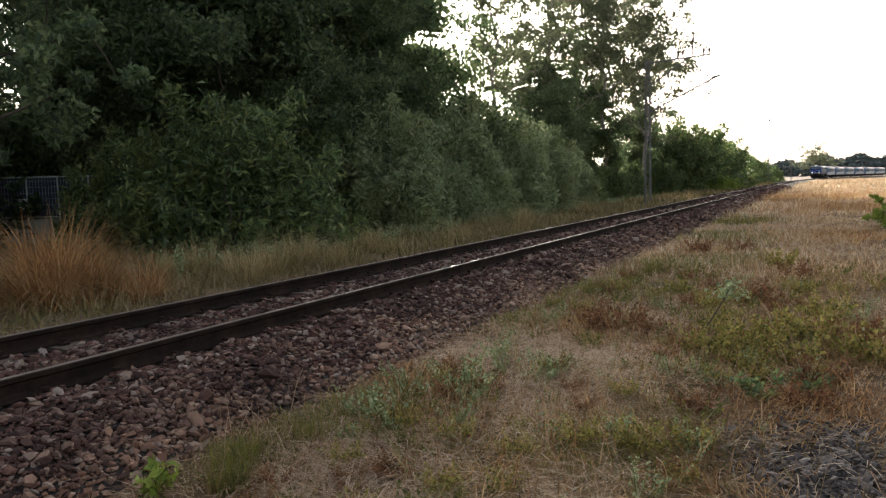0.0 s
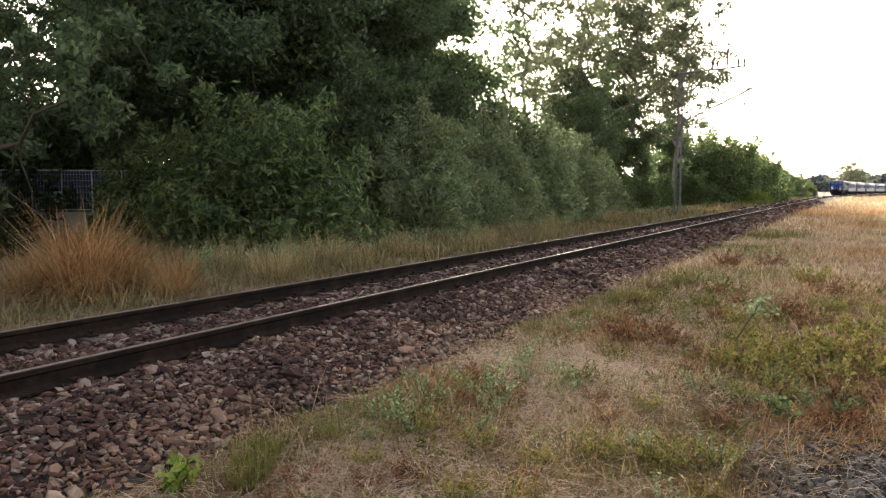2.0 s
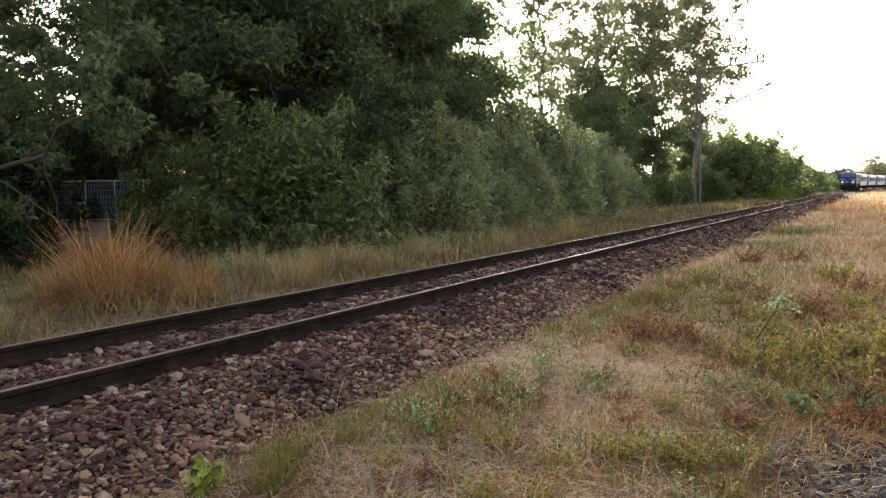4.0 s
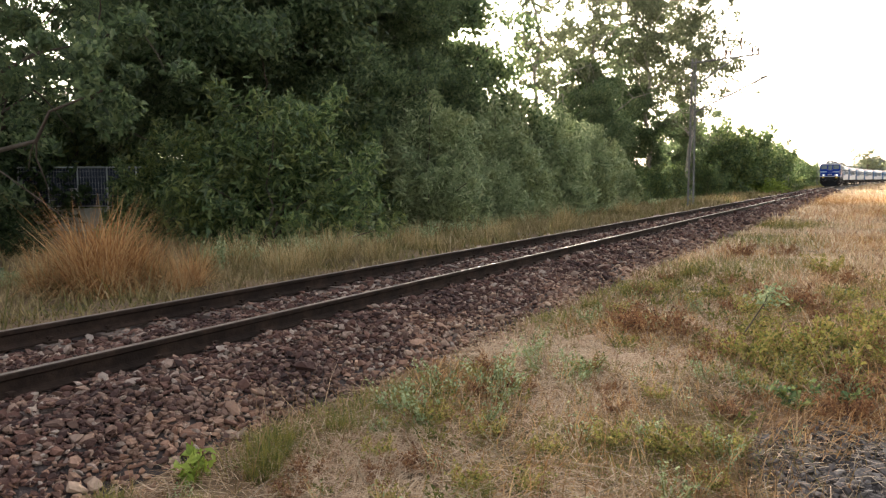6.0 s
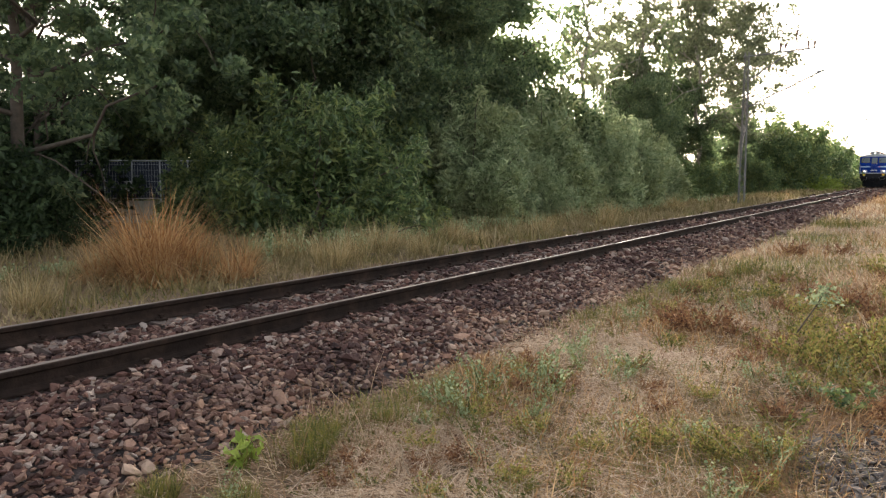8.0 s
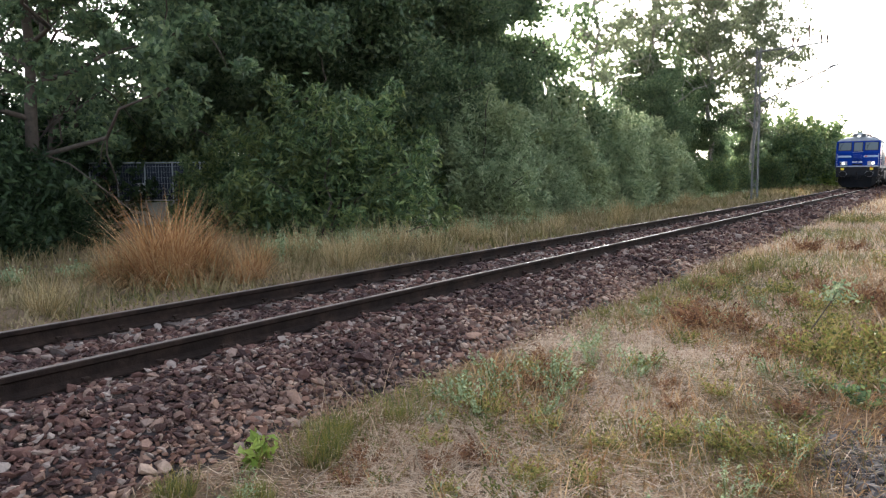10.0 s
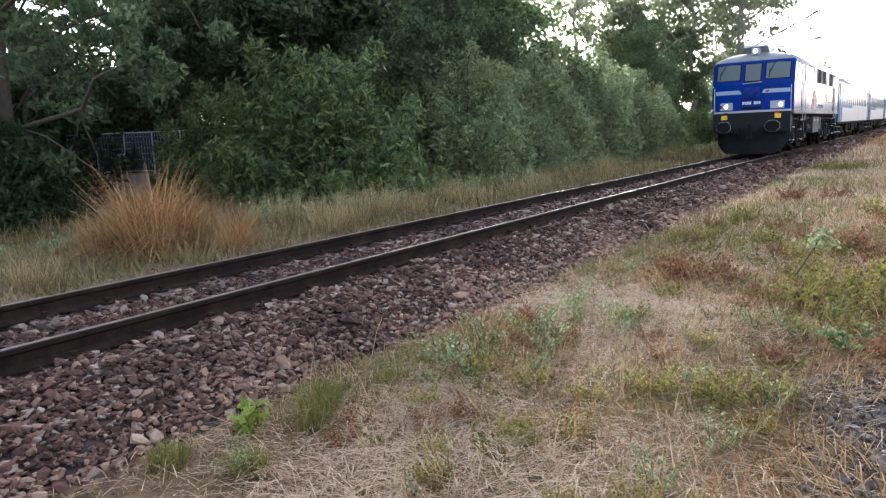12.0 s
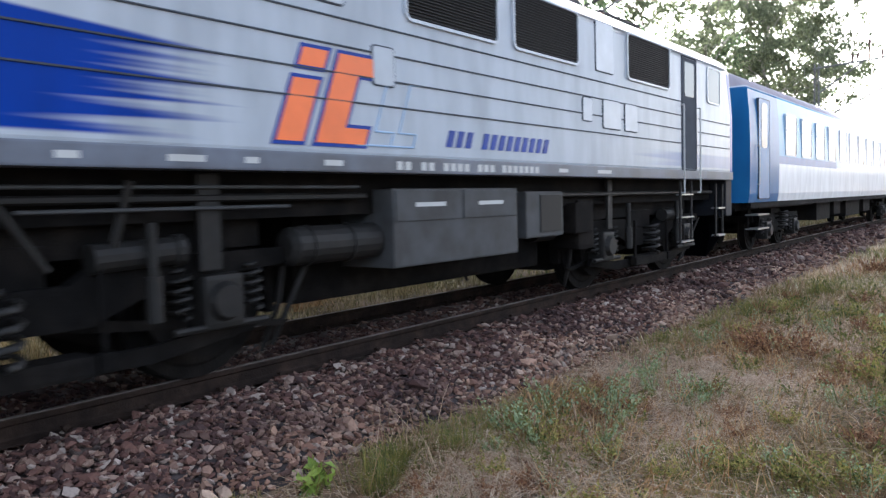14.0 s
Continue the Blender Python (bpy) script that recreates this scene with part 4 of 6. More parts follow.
def make_bogie(parent, y, base, radius, wheel, heavy):
    """A bogie: side frames, axle boxes, springs, brake gear and two wheelsets."""
    bm = bmesh.new()
    zt = 0.98 if heavy else 0.82
    for s in (-1, 1):
        h = base / 2 + (0.75 if heavy else 0.55)
        prism([(-h, zt - 0.12), (-h, zt), (-h * 0.3, zt), (-h * 0.2, zt - 0.14), (h * 0.2, zt - 0.14), (h * 0.3, zt), (h, zt), (h, zt - 0.12), (h * 0.5, zt - 0.2), (h * 0.25, zt - 0.42), (-h * 0.25, zt - 0.42), (-h * 0.5, zt - 0.2)],
              "x", s * 1.0, s * 1.14, bm)
    box(bm, -1.05, 1.05, -0.35, 0.35, zt - 0.4, zt + 0.12, 0.02)
    for e in (-1, 1):
        box(bm, -1.05, 1.05, e * (base / 2 + 0.62) - 0.08, e * (base / 2 + 0.62) + 0.08, zt - 0.16, zt - 0.02)
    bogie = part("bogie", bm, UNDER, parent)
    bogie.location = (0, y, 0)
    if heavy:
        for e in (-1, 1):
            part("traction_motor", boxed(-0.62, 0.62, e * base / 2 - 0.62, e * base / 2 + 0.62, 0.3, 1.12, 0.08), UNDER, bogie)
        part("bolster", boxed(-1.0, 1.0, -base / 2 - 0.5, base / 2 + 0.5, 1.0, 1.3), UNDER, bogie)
    for s in (-1, 1):
        for e in (-1, 1):
            b2 = bmesh.new()
            box(b2, s * 0.98, s * 1.24, e * base / 2 - 0.17, e * base / 2 + 0.17, radius - 0.2, radius + 0.2, 0.04)
            rod(b2, (s * 1.24, e * base / 2, radius), (s * 1.30, e * base / 2, radius), 0.15, 16, 0.12)
            part("axle_box", b2, UNDER_LIGHT, bogie)
            for d in (-0.31, 0.31):
                part("coil_spring", spring(s * 1.13, e * base / 2 + d, radius - 0.1, zt - 0.1, 0.075, 0.018), UNDER_LIGHT, bogie)
        part("coil_spring", spring(s * 1.2, 0, 0.42, 0.86, 0.13, 0.028, 4), None, bogie)
        if heavy:
            b5 = bmesh.new()
            rod(b5, (s * 1.16, base / 2 - 0.95, 1.0), (s * 1.16, base / 2 - 0.35, 1.02), 0.1, 14)
            rod(b5, (s * 1.16, base / 2 - 0.37, 1.02), (s * 1.16, base / 2 - 0.3, 1.02), 0.115, 14)
            part("brake_cylinder", b5, UNDER_LIGHT, bogie)
            b6 = bmesh.new()
            for e in (-1, 1):
                prism([(e * (base / 2 + 0.7), 0.32), (e * (base / 2 + 0.78), 0.36), (e * 0.35, 0.62), (e * 0.3, 0.54)], "x", s * 0.95, s * 1.0, b6)
                box(b6, s * 0.7, s * 0.84, e * (base / 2 + 0.68), e * (base / 2 + 0.75), 0.42, 0.86)
                rod(b6, (s * 1.22, e * 0.62, 0.3), (s * 1.22, e * 0.62, 0.95), 0.022, 6)
                box(b6, s * 1.17, s * 1.27, e * 0.62 - 0.06, e * 0.62 + 0.06, 0.28, 0.40, 0.015)
            part("brake_rigging", b6, UNDER, bogie)
            part("spring_plank", boxed(s * 1.0, s * 1.26, -0.55, 0.55, 0.26, 0.40, 0.03), UNDER, bogie)
            part("equalising_beam", prism([(-base / 2 - 0.35, 0.36), (-base / 2 + 0.5, 0.24), (base / 2 - 0.5, 0.24), (base / 2 + 0.35, 0.36), (base / 2 + 0.3, 0.46), (base / 2 - 0.5, 0.36), (-base / 2 + 0.5, 0.36), (-base / 2 - 0.3, 0.46)],
                                          "x", s * 1.05, s * 1.11), UNDER, bogie)
            for e in (-1, 1):
                gear = rods([((s * 0.86, e * (base / 2 - 0.05), radius), (s * 0.98, e * (base / 2 - 0.05), radius))], 0.44, 28)
                part("gear_case", gear, UNDER, bogie)
                damper = rods([((s * 1.27, e * 0.95, 0.55), (s * 1.27, e * 0.95, 0.86))], 0.055, 12)
                rod(damper, (s * 1.27, e * 0.95, 0.84), (s * 1.27, e * 0.95, 1.22), 0.035, 10)
                part("damper", damper, UNDER_LIGHT, bogie)
                part("axle_stay", rods([((s * 1.2, e * (base / 2 - 0.4), 0.44), (s * 1.2, e * (base / 2 + 0.4), 0.44))], 0.028, 8), UNDER_LIGHT, bogie)
                part("sand_hose", rods([((s * 1.05, e * (base / 2 + 0.72), 0.95), (s * 0.98, e * (base / 2 + 0.68), 0.5)), ((s * 0.98, e * (base / 2 + 0.68), 0.5), (s * 0.84, e * (base / 2 + 0.6), 0.1))], 0.024, 6), UNDER_LIGHT, bogie)
            part("sand_pipe", rods([((s * 1.1, base / 2 + 0.95, 0.9), (s * 0.85, base / 2 + 0.7, 0.14))], 0.025, 6), UNDER_LIGHT, bogie)
            part("sand_box", boxed(s * 1.0, s * 1.28, -base / 2 - 1.05, -base / 2 - 0.6, 0.85, 1.25, 0.03), UNDER, bogie)
    for e in (-1, 1):
        w = part("wheelset", wheel, None, bogie)
        w.location = (0, e * base / 2, radius)
    return bogie


def buffers_and_hook(parent, y, d, z=1.08):
    """Buffers, hook and hoses at one end; d: -1 at the front, 1 at the back."""
    for s in (-1, 1):
        bm = bmesh.new()
        rod(bm, (s * 0.88, y, z), (s * 0.88, y + d * 0.33, z), 0.115, 16)
        rod(bm, (s * 0.88, y + d * 0.30, z), (s * 0.88, y + d * 0.52, z), 0.085, 16)
        box(bm, s * 0.88 - 0.17, s * 0.88 + 0.17, y - d * 0.02, y + d * 0.03, z - 0.17, z + 0.17, 0.01)
        buf = part("buffer", bm, SILL_PAINT, parent)
        head = prism([(s * 0.88 + p, z + q) for p, q in rounded(0.50, 0.40, 0.12, 1)], "y", y + d * 0.52, y + d * 0.575)
        part("buffer_plate", head, BLACK, buf, "black greased buffer plate")
        ring = prism([(s * 0.88 + p, z + q) for p, q in rounded(0.525, 0.425, 0.13, 1)], "y", y + d * 0.515, y + d * 0.535)
        part("plate_rim", ring, WHITE, buf, "white painted rim of the buffer plate")
    bm = bmesh.new()
    box(bm, -0.05, 0.05, y, y + d * 0.3, z - 0.04, z + 0.06, 0.01)
    rod(bm, (0, y + d * 0.3, z + 0.02), (0, y + d * 0.36, z + 0.14), 0.035, 8)
    for s in (-0.07, 0.07):
        rod(bm, (s, y + d * 0.28, z), (s * 1.3, y + d * 0.25, z - 0.42), 0.018, 6)
    rod(bm, (-0.1, y + d * 0.25, z - 0.42), (0.1, y + d * 0.25, z - 0.42), 0.03, 8)
    part("coupling", bm, UNDER_LIGHT, parent)
    for x, c in ((-0.42, BLACK), (0.42, BLACK), (-0.3, BLACK), (0.3, BLACK)):
        pts = [(x, y + d * 0.02, z - 0.05), (x, y + d * 0.16, z - 0.12), (x * 0.95, y + d * 0.2, z - 0.35), (x * 0.8, y + d * 0.16, z - 0.5)]
        v, f = tube(pts, [0.03, 0.026, 0.026, 0.03], 8)
        part("brake_hose", mesh_of("brake_hose", np.array([tuple(p) for p in v]), f, c, True), None, parent)


def hand_rail(parent, a, b, r=0.016, mat=None, stand=(0.04, 0, 0)):
    s = Vector(stand)
    bm = rods([(Vector(a) + s, Vector(b) + s), (a, Vector(a) + s), (b, Vector(b) + s)], r, 8)
    return part("handrail", bm, mat or WHITE, parent)


# ---------------------------------------------------------------- the engine
def cab_rake(z):
    return max(0.0, z - 2.78) * 0.30 + max(0.0, z - 3.6) ** 2 * 2.2


def front_y(x, z):
    return 0.14 * abs(x / 1.5) ** 2.5 + cab_rake(z)


def on_front(points, lift, depth, cols=6):
    """A panel that lies on the cab's front: outline (x, z), pushed out by lift."""
    bm = bmesh.new()
    a = [bm.verts.new((x, front_y(x, z) - lift, z)) for x, z in points]
    b = [bm.verts.new((x, front_y(x, z) - lift + depth, z)) for x, z in points]
    bm.faces.new(a), bm.faces.new(b[::-1])
    for i in range(len(points)):
        j = (i + 1) % len(points)
        bm.faces.new((a[i], b[i], b[j], a[j]))
    return bm


def quad(x0, x1, z0, z1, slant=0.0, n=4):
    lo = [(x0 + (x1 - x0) * k / n, z0) for k in range(n + 1)]
    hi = [(x1 + (x0 - x1) * k / n + slant, z1) for k in range(n + 1)]
    return lo + hi


def make_engine():
    e = tagged(new("electric_locomotive"), "blue and silver electric locomotive with lit headlamps pulling coaches", "locomotive")
    rows = [(1.70, 1.49), (1.74, 1.5), (2.1, 1.5), (2.45, 1.5), (2.78, 1.5), (3.0, 1.5), (3.3, 1.5), (3.5, 1.5), (3.6, 1.48), (3.7, 1.42), (3.8, 1.28), (3.89, 1.05), (3.96, 0.75), (4.0, 0.4), (4.01, 0.1)]
    part("body", shell(rows, LOCO_L, 0.14, cab_rake), ENGINE_PAINT, e, "ribbed silver body with a blue nose and blue streaks")
    # sill
    sill = bmesh.new()
    for s in (-1, 1):
        box(sill, s * 1.30, s * 1.512, 0.12, LOCO_L - 0.12, 1.57, 1.72, 0.015)
    part("sill", sill, SILL_SIDE, e, "slate grey sill along the body's foot")
    for s in (-1, 1):
        for z in (2.15, 2.37, 2.59, 2.81):
            bm = bmesh.new()
            for y0, y1 in ((0.32, 1.98), (2.74, 13.26), (14.02, LOCO_L - 0.32)):
                if z > 2.7 and y0 < 1 or z > 2.7 and y0 > 12:
                    continue
                box(bm, s * 1.496, s * 1.512, y0, y1, z - 0.012, z)
            part("body_rib", bm, SEAL, e)
        for y0 in (2.05, 13.3):
            # rear door stands flush; its dark colour paints in the shade of a recess
            door = part("cab_door", boxed(s * 1.45, s * 1.508, y0, y0 + 0.62, 1.74, 3.52, 0.01), ENGINE_PAINT if y0 < 5 else SEAL, e)
            part("door_frame", frame_ring(y0 + 0.31, 2.63, 0.62, 1.8, s * 1.49, s * 1.513, 0.02, 0.03), SEAL, door)
            part("door_window", plate(y0 + 0.31, 3.18, 0.42, 0.55, s * 1.49, s * 1.512, 0.05), CAB_GLASS, door)
            for dy in (-0.06, 0.68):
                hand_rail(e, (s * 1.51, y0 + dy, 1.35), (s * 1.51, y0 + dy, 2.75), 0.013, None, (s * 0.05, 0, 0))
            bm = bmesh.new()
            for dy in (0.06, 0.56):
                rod(bm, (s * 1.44, y0 + dy, 1.55), (s * 1.44, y0 + dy, 0.52), 0.02, 6)
            part("ladder_side", bm, UNDER_LIGHT, e)
            for z in (0.55, 0.95, 1.32):
                part("ladder_rung", boxed(s * 1.38, s * 1.48, y0 + 0.05, y0 + 0.57, z - 0.012, z + 0.012), STEEL, e)
        for yc in (1.2, LOCO_L - 1.2):
            w = part("cab_side_window", plate(yc, 3.2, 0.62, 0.58, s * 1.49, s * 1.510, 0.06), CAB_GLASS, e)
            part("window_frame", frame_ring(yc, 3.2, 0.62, 0.58, s * 1.49, s * 1.518, 0.03), SILVER_PAINT, w)
        for yc, wd in ((7.35, 1.42), (9.1, 1.42), (12.0, 1.5)):
            g = part("grille", plate(yc, 3.25, wd, 0.60, s * 1.49, s * 1.506, 0.06), BLACK, e, "black ventilation grille with fine slats")
            part("grille_frame", frame_ring(yc, 3.25, wd, 0.60, s * 1.49, s * 1.525, 0.03), SILVER_PAINT, g)
            bm = bmesh.new()
            for k in range(20):
                z = 2.97 + 0.56 * k / 19
                prism([(s * 1.505, z - 0.012), (s * 1.518, z - 0.004), (s * 1.518, z + 0.001), (s * 1.505, z + 0.003)], "y", yc - wd / 2 + 0.02, yc + wd / 2 - 0.02, bm)
            part("louvre", bm, UNDER_LIGHT, g)
        for yc, zc, wd, ht in ((3.1, 3.22, 0.42, 0.62), (5.7, 3.22, 0.34, 0.62), (10.55, 3.25, 0.5, 0.62), (6.32, 2.48, 0.26, 0.32), (10.05, 2.42, 0.24, 0.28), (10.75, 2.4, 0.52, 0.36), (11.35, 2.4, 0.40, 0.36)):
            h = part("hatch", plate(yc, zc, wd, ht, s * 1.49, s * 1.515, 0.03), SILVER_PAINT, e)
            part("hatch_seam", frame_ring(yc, zc, wd, ht, s * 1.49, s * 1.509, 0.014, 0.03), SEAL, h)
        # rain strip, markings on the sill
        part("rain_strip", rods([((s * 1.5, 0.5, 3.57), (s * 1.5, LOCO_L - 0.5, 3.57))], 0.016, 6), SILVER_PAINT, e)
        for y0, w in ((3.55, 0.14), (4.25, 0.28), (4.85, 0.12), (5.6, 0.2), (9.3, 0.22), (10.3, 0.4)):
            part("marking", boxed(s * 1.5, s * 1.5145, y0, y0 + w, 1.62, 1.665), WHITE, e)
        for k in range(22):
            if k not in (2, 5, 10, 14):
                part("marking", boxed(s * 1.5, s * 1.5145, 6.45 + k * 0.11, 6.45 + k * 0.11 + 0.075, 1.60, 1.675), WHITE, e)
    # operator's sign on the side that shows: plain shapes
    def sloped(y0, y1, z0, z1):
        return [(y0 + (z0 - 1.8) * 0.40, z0), (y1 + (z0 - 1.8) * 0.40, z0), (y1 + (z1 - 1.8) * 0.40, z1), (y0 + (z1 - 1.8) * 0.40, z1)]
    def emblem(grow, x1, mat):
        bm = bmesh.new()
        g = grow
        prism(sloped(5.13 - g, 5.39 + g, 1.80 - g, 2.28 + g), "x", 1.5, x1, bm)
        prism(sloped(5.14 - g, 5.40 + g, 2.38 - g, 2.52 + g), "x", 1.5, x1, bm)
        s0 = lambda y, z: (y + (z - 1.8) * 0.40, z)
        prism([s0(5.52 - g, 1.8 - g), s0(6.06 + g, 1.8 - g), s0(6.06 + g, 1.93 + g), s0(5.79 + g, 1.93 + g), s0(5.79 + g, 2.37 - g), s0(6.06 + g, 2.37 - g), s0(6.06 + g, 2.52 + g), s0(5.52 - g, 2.52 + g)], "x", 1.5, x1, bm)
        return bm
    part("emblem_shadow", emblem(0.03, 1.508, BLUE_PAINT), BLUE_PAINT, e)
    part("emblem", emblem(0.0, 1.512, ORANGE), ORANGE, e, "slanted orange block emblem edged in blue")
    for k in range(2):
        s0 = lambda y, z: (y + 1.6 + k * 0.3 + (z - 1.8) * 0.40, z)
        bm = bmesh.new()
        for a, b in (((4.36, 1.80), (4.78, 1.80)), ((4.78, 1.80), (4.78, 1.92)), ((4.55, 1.92), (4.78, 1.92)), ((4.55, 1.92), (4.55, 2.36)), ((4.55, 2.36), (4.66, 2.36))):
            pa, pb = s0(*a), s0(*b)
            rod(bm, (1.503, *pa), (1.503, *pb), 0.009, 5)
        part("emblem_outline", bm, PALE_BLUE, e)
    yy = 7.15
    for k in range(12):
        part("letter_bar", prism(sloped(yy, yy + 0.09, 1.83, 1.99), "x", 1.5, 1.509), BLUE_PAINT, e, "slanted dark blue bar of lettering")
        yy += 0.15 if k != 2 else 0.28

    # nose: windscreens, lamps, bands
    for x0, x1, z0, z1 in ((0.47, 1.34, 2.93, 3.55), (-0.28, 0.32, 2.87, 3.55), (-1.34, -0.44, 2.93, 3.55)):
        w = part("windscreen", on_front(quad(x0, x1, z0, z1), 0.012, 0.03), CAB_GLASS, e)
        fr = bmesh.new()
        for a, b in (((x0, z0), (x1, z0)), ((x1, z0), (x1, z1)), ((x1, z1), (x0, z1)), ((x0, z1), (x0, z0))):
            rod(fr, (a[0], front_y(*a) - 0.01, a[1]), (b[0], front_y(*b) - 0.01, b[1]), 0.02, 6)
        part("windscreen_seal", fr, BLACK, w)
        if abs(x0 + x1) > 0.5:
            xm = (x0 + x1) / 2
            part("wiper", rods([((xm - 0.1, front_y(xm, z1) - 0.05, z1 + 0.03), (xm - 0.28, front_y(xm, z1 - 0.4) - 0.05, z1 - 0.38)), ((xm - 0.28, front_y(xm, z1 - 0.3) - 0.05, z1 - 0.22), (xm - 0.30, front_y(xm, z1 - 0.5) - 0.05, z1 - 0.55))], 0.012, 6), BLACK, w)
    part("grab_bar", rods([((-0.33, -0.04, 2.79), (0.37, -0.04, 2.83))], 0.016, 8), WHITE, e)
    for s in (-1, 1):
        pts = [(s * 0.36, 2.40), (s * 0.62, 2.40), (s * 1.0, 2.40), (s * 1.36, 2.40), (s * 1.36, 2.55), (s * 1.0, 2.55), (s * 0.66, 2.55), (s * 0.46, 2.55)]
        part("nose_band", on_front(pts, 0.006, 0.02), PALE_BLUE, e)
        if s > 0:
            part("band_mark", on_front([(0.47, 2.43), (0.60, 2.43), (0.66, 2.52), (0.53, 2.52)], 0.01, 0.02), RED, e, "small red shape on the nose band")
        hand_rail(e, (s * 1.40, front_y(1.4, 1.8), 1.80), (s * 1.40, front_y(1.4, 2.7), 2.66), 0.013, None, (0, -0.05, 0))
        lamp = part("headlamp", on_front(quad(s * 0.93 - 0.24, s * 0.93 + 0.24, 1.80, 2.09), 0.05, 0.1), SILVER_PAINT, e, "square white headlamp housing")
        lens = bmesh.new()
        rod(lens, (s * 0.99 + 0.06, front_y(1, 2) - 0.045, 1.94), (s * 0.99 + 0.06, front_y(1, 2) - 0.062, 1.94), 0.072, 20)
        part("lamp_lens", lens, LAMP_ON, lamp, "bright lit headlamp lens")
        tail = bmesh.new()
        rod(tail, (s * 0.99 - 0.16, front_y(1, 2) - 0.045, 1.94), (s * 0.99 - 0.16, front_y(1, 2) - 0.06, 1.94), 0.065, 16)
        part("tail_lamp", tail, TAIL, lamp, "dark unlit tail lamp")
        part("number_plate", boxed(s * 0.98 - 0.11, s * 0.98 + 0.11, -0.12, -0.10, 1.43, 1.60, 0.005), YELLOW, e, "small yellow plate")
        part("signal_bracket", boxed(s * 0.93 - 0.06, s * 0.93 + 0.06, -0.12, -0.02, 1.60, 1.70, 0.01), RED if s > 0 else SILL_PAINT, e)
    bm = bmesh.new()
    box(bm, -0.3, 0.3, -0.06, 0.02, 2.22, 2.62, 0.03)
    box(bm, -0.24, -0.08, -0.13, -0.05, 2.44, 2.58, 0.02), box(bm, 0.1, 0.26, -0.13, -0.05, 2.44, 2.58, 0.02)
    rod(bm, (-0.16, -0.06, 2.36), (-0.16, -0.14, 2.34), 0.06, 12), rod(bm, (0.02, -0.06, 2.3), (0.02, -0.15, 2.28), 0.07, 12), rod(bm, (0.18, -0.06, 2.36), (0.18, -0.14, 2.34), 0.06, 12)
    part("control_socket", bm, BLUE_PAINT, e)
    part("intake_slot", on_front(quad(-0.32, 0.36, 1.80, 1.90), 0.01, 0.02), BLACK, e)
    for k in range(8):
        if k != 4:
            x0 = -0.33 + k * 0.085
            bm2 = quad(x0, x0 + 0.062, 1.99, 2.10, 0, 1)
            part("number_bar", on_front(bm2, 0.008, 0.01), PLATE_WHITE, e, "plain white bar")
    part("nose_trim", prism([(-1.5, 0.16), (-1.2, 0.02), (-0.6, -0.06), (0.6, -0.06), (1.2, 0.02), (1.5, 0.16), (1.5, 0.3), (-1.5, 0.3)], "z", 1.68, 1.76), SILVER_PAINT, e, "pale grey band along the foot of the nose")
    for end, d in ((0.0, -1), (LOCO_L, 1)):
        y0 = end + d * 0.09
        beam = boxed(-1.42, 1.42, min(y0, y0 - d * 0.35), max(y0, y0 - d * 0.35), 0.9, 1.68, 0.03)
        part("buffer_beam", beam, SILL_PAINT, e)
        buffers_and_hook(e, y0, d, 1.14)
        plough = bmesh.new()
        o = [(-1.3, 0.2), (-1.02, -0.08), (0, -0.2), (1.02, -0.08), (1.3, 0.2)]
        lo = [plough.verts.new((x * 0.9, end + (-yy if d > 0 else yy), 0.10 + 0.2 * (abs(x) > 1.2))) for x, yy in o]
        mid = [plough.verts.new((x, end + (-(yy + 0.07) if d > 0 else yy + 0.07), 0.5)) for x, yy in o]
        hi = [plough.verts.new((x, end + (-(yy + 0.12) if d > 0 else yy + 0.12), 0.98)) for x, yy in o]
        for r0, r1 in ((lo, mid), (mid, hi)):
            for i in range(4):
                plough.faces.new((r0[i], r0[i + 1], r1[i + 1], r1[i]))
        bmesh.ops.solidify(plough, geom=plough.faces[:], thickness=0.03)
        part("snow_plough", plough, SILL_PAINT, e, "dark grey curved snow plough")
        for s in (-1, 1):
            yb = end - d * 0.42
            bm = rods([((s * 1.4, yb, 1.5), (s * 1.4, yb, 0.55)), ((s * 1.4, yb - d * 0.36, 1.5), (s * 1.4, yb - d * 0.36, 0.55))], 0.022, 6)
            part("step_bracket", bm, UNDER_LIGHT, e)
            for z in (0.56, 1.06):
                part("step", boxed(s * 1.32, s * 1.46, min(yb, yb - d * 0.36), max(yb, yb - d * 0.36), z - 0.015, z + 0.015), STEEL, e)
    # roof fittings
    lamp = part("roof_lamp", boxed(-0.13, 0.17, 0.42, 0.75, 3.9, 4.16, 0.04), SILVER_PAINT, e)
    bm = rods([((0.02, 0.425, 4.04), (0.02, 0.40, 4.04))], 0.07, 20)
    part("roof_lamp_lens", bm, LAMP_ON, lamp, "bright lit roof lamp")
    part("roof_unit", prism([(0.5, 4.2), (0.62, 4.28), (1.75, 4.28), (1.9, 3.97), (1.0, 3.97), (0.75, 4.17)], "x", -0.42, 0.44), SILVER_PAINT, e, "pale grey flat ventilation unit on the cab roof")
    part("roof_duct", boxed(-0.75, 0.75, 4.6, 11.4, 3.85, 4.16, 0.06), SILL_PAINT, e)
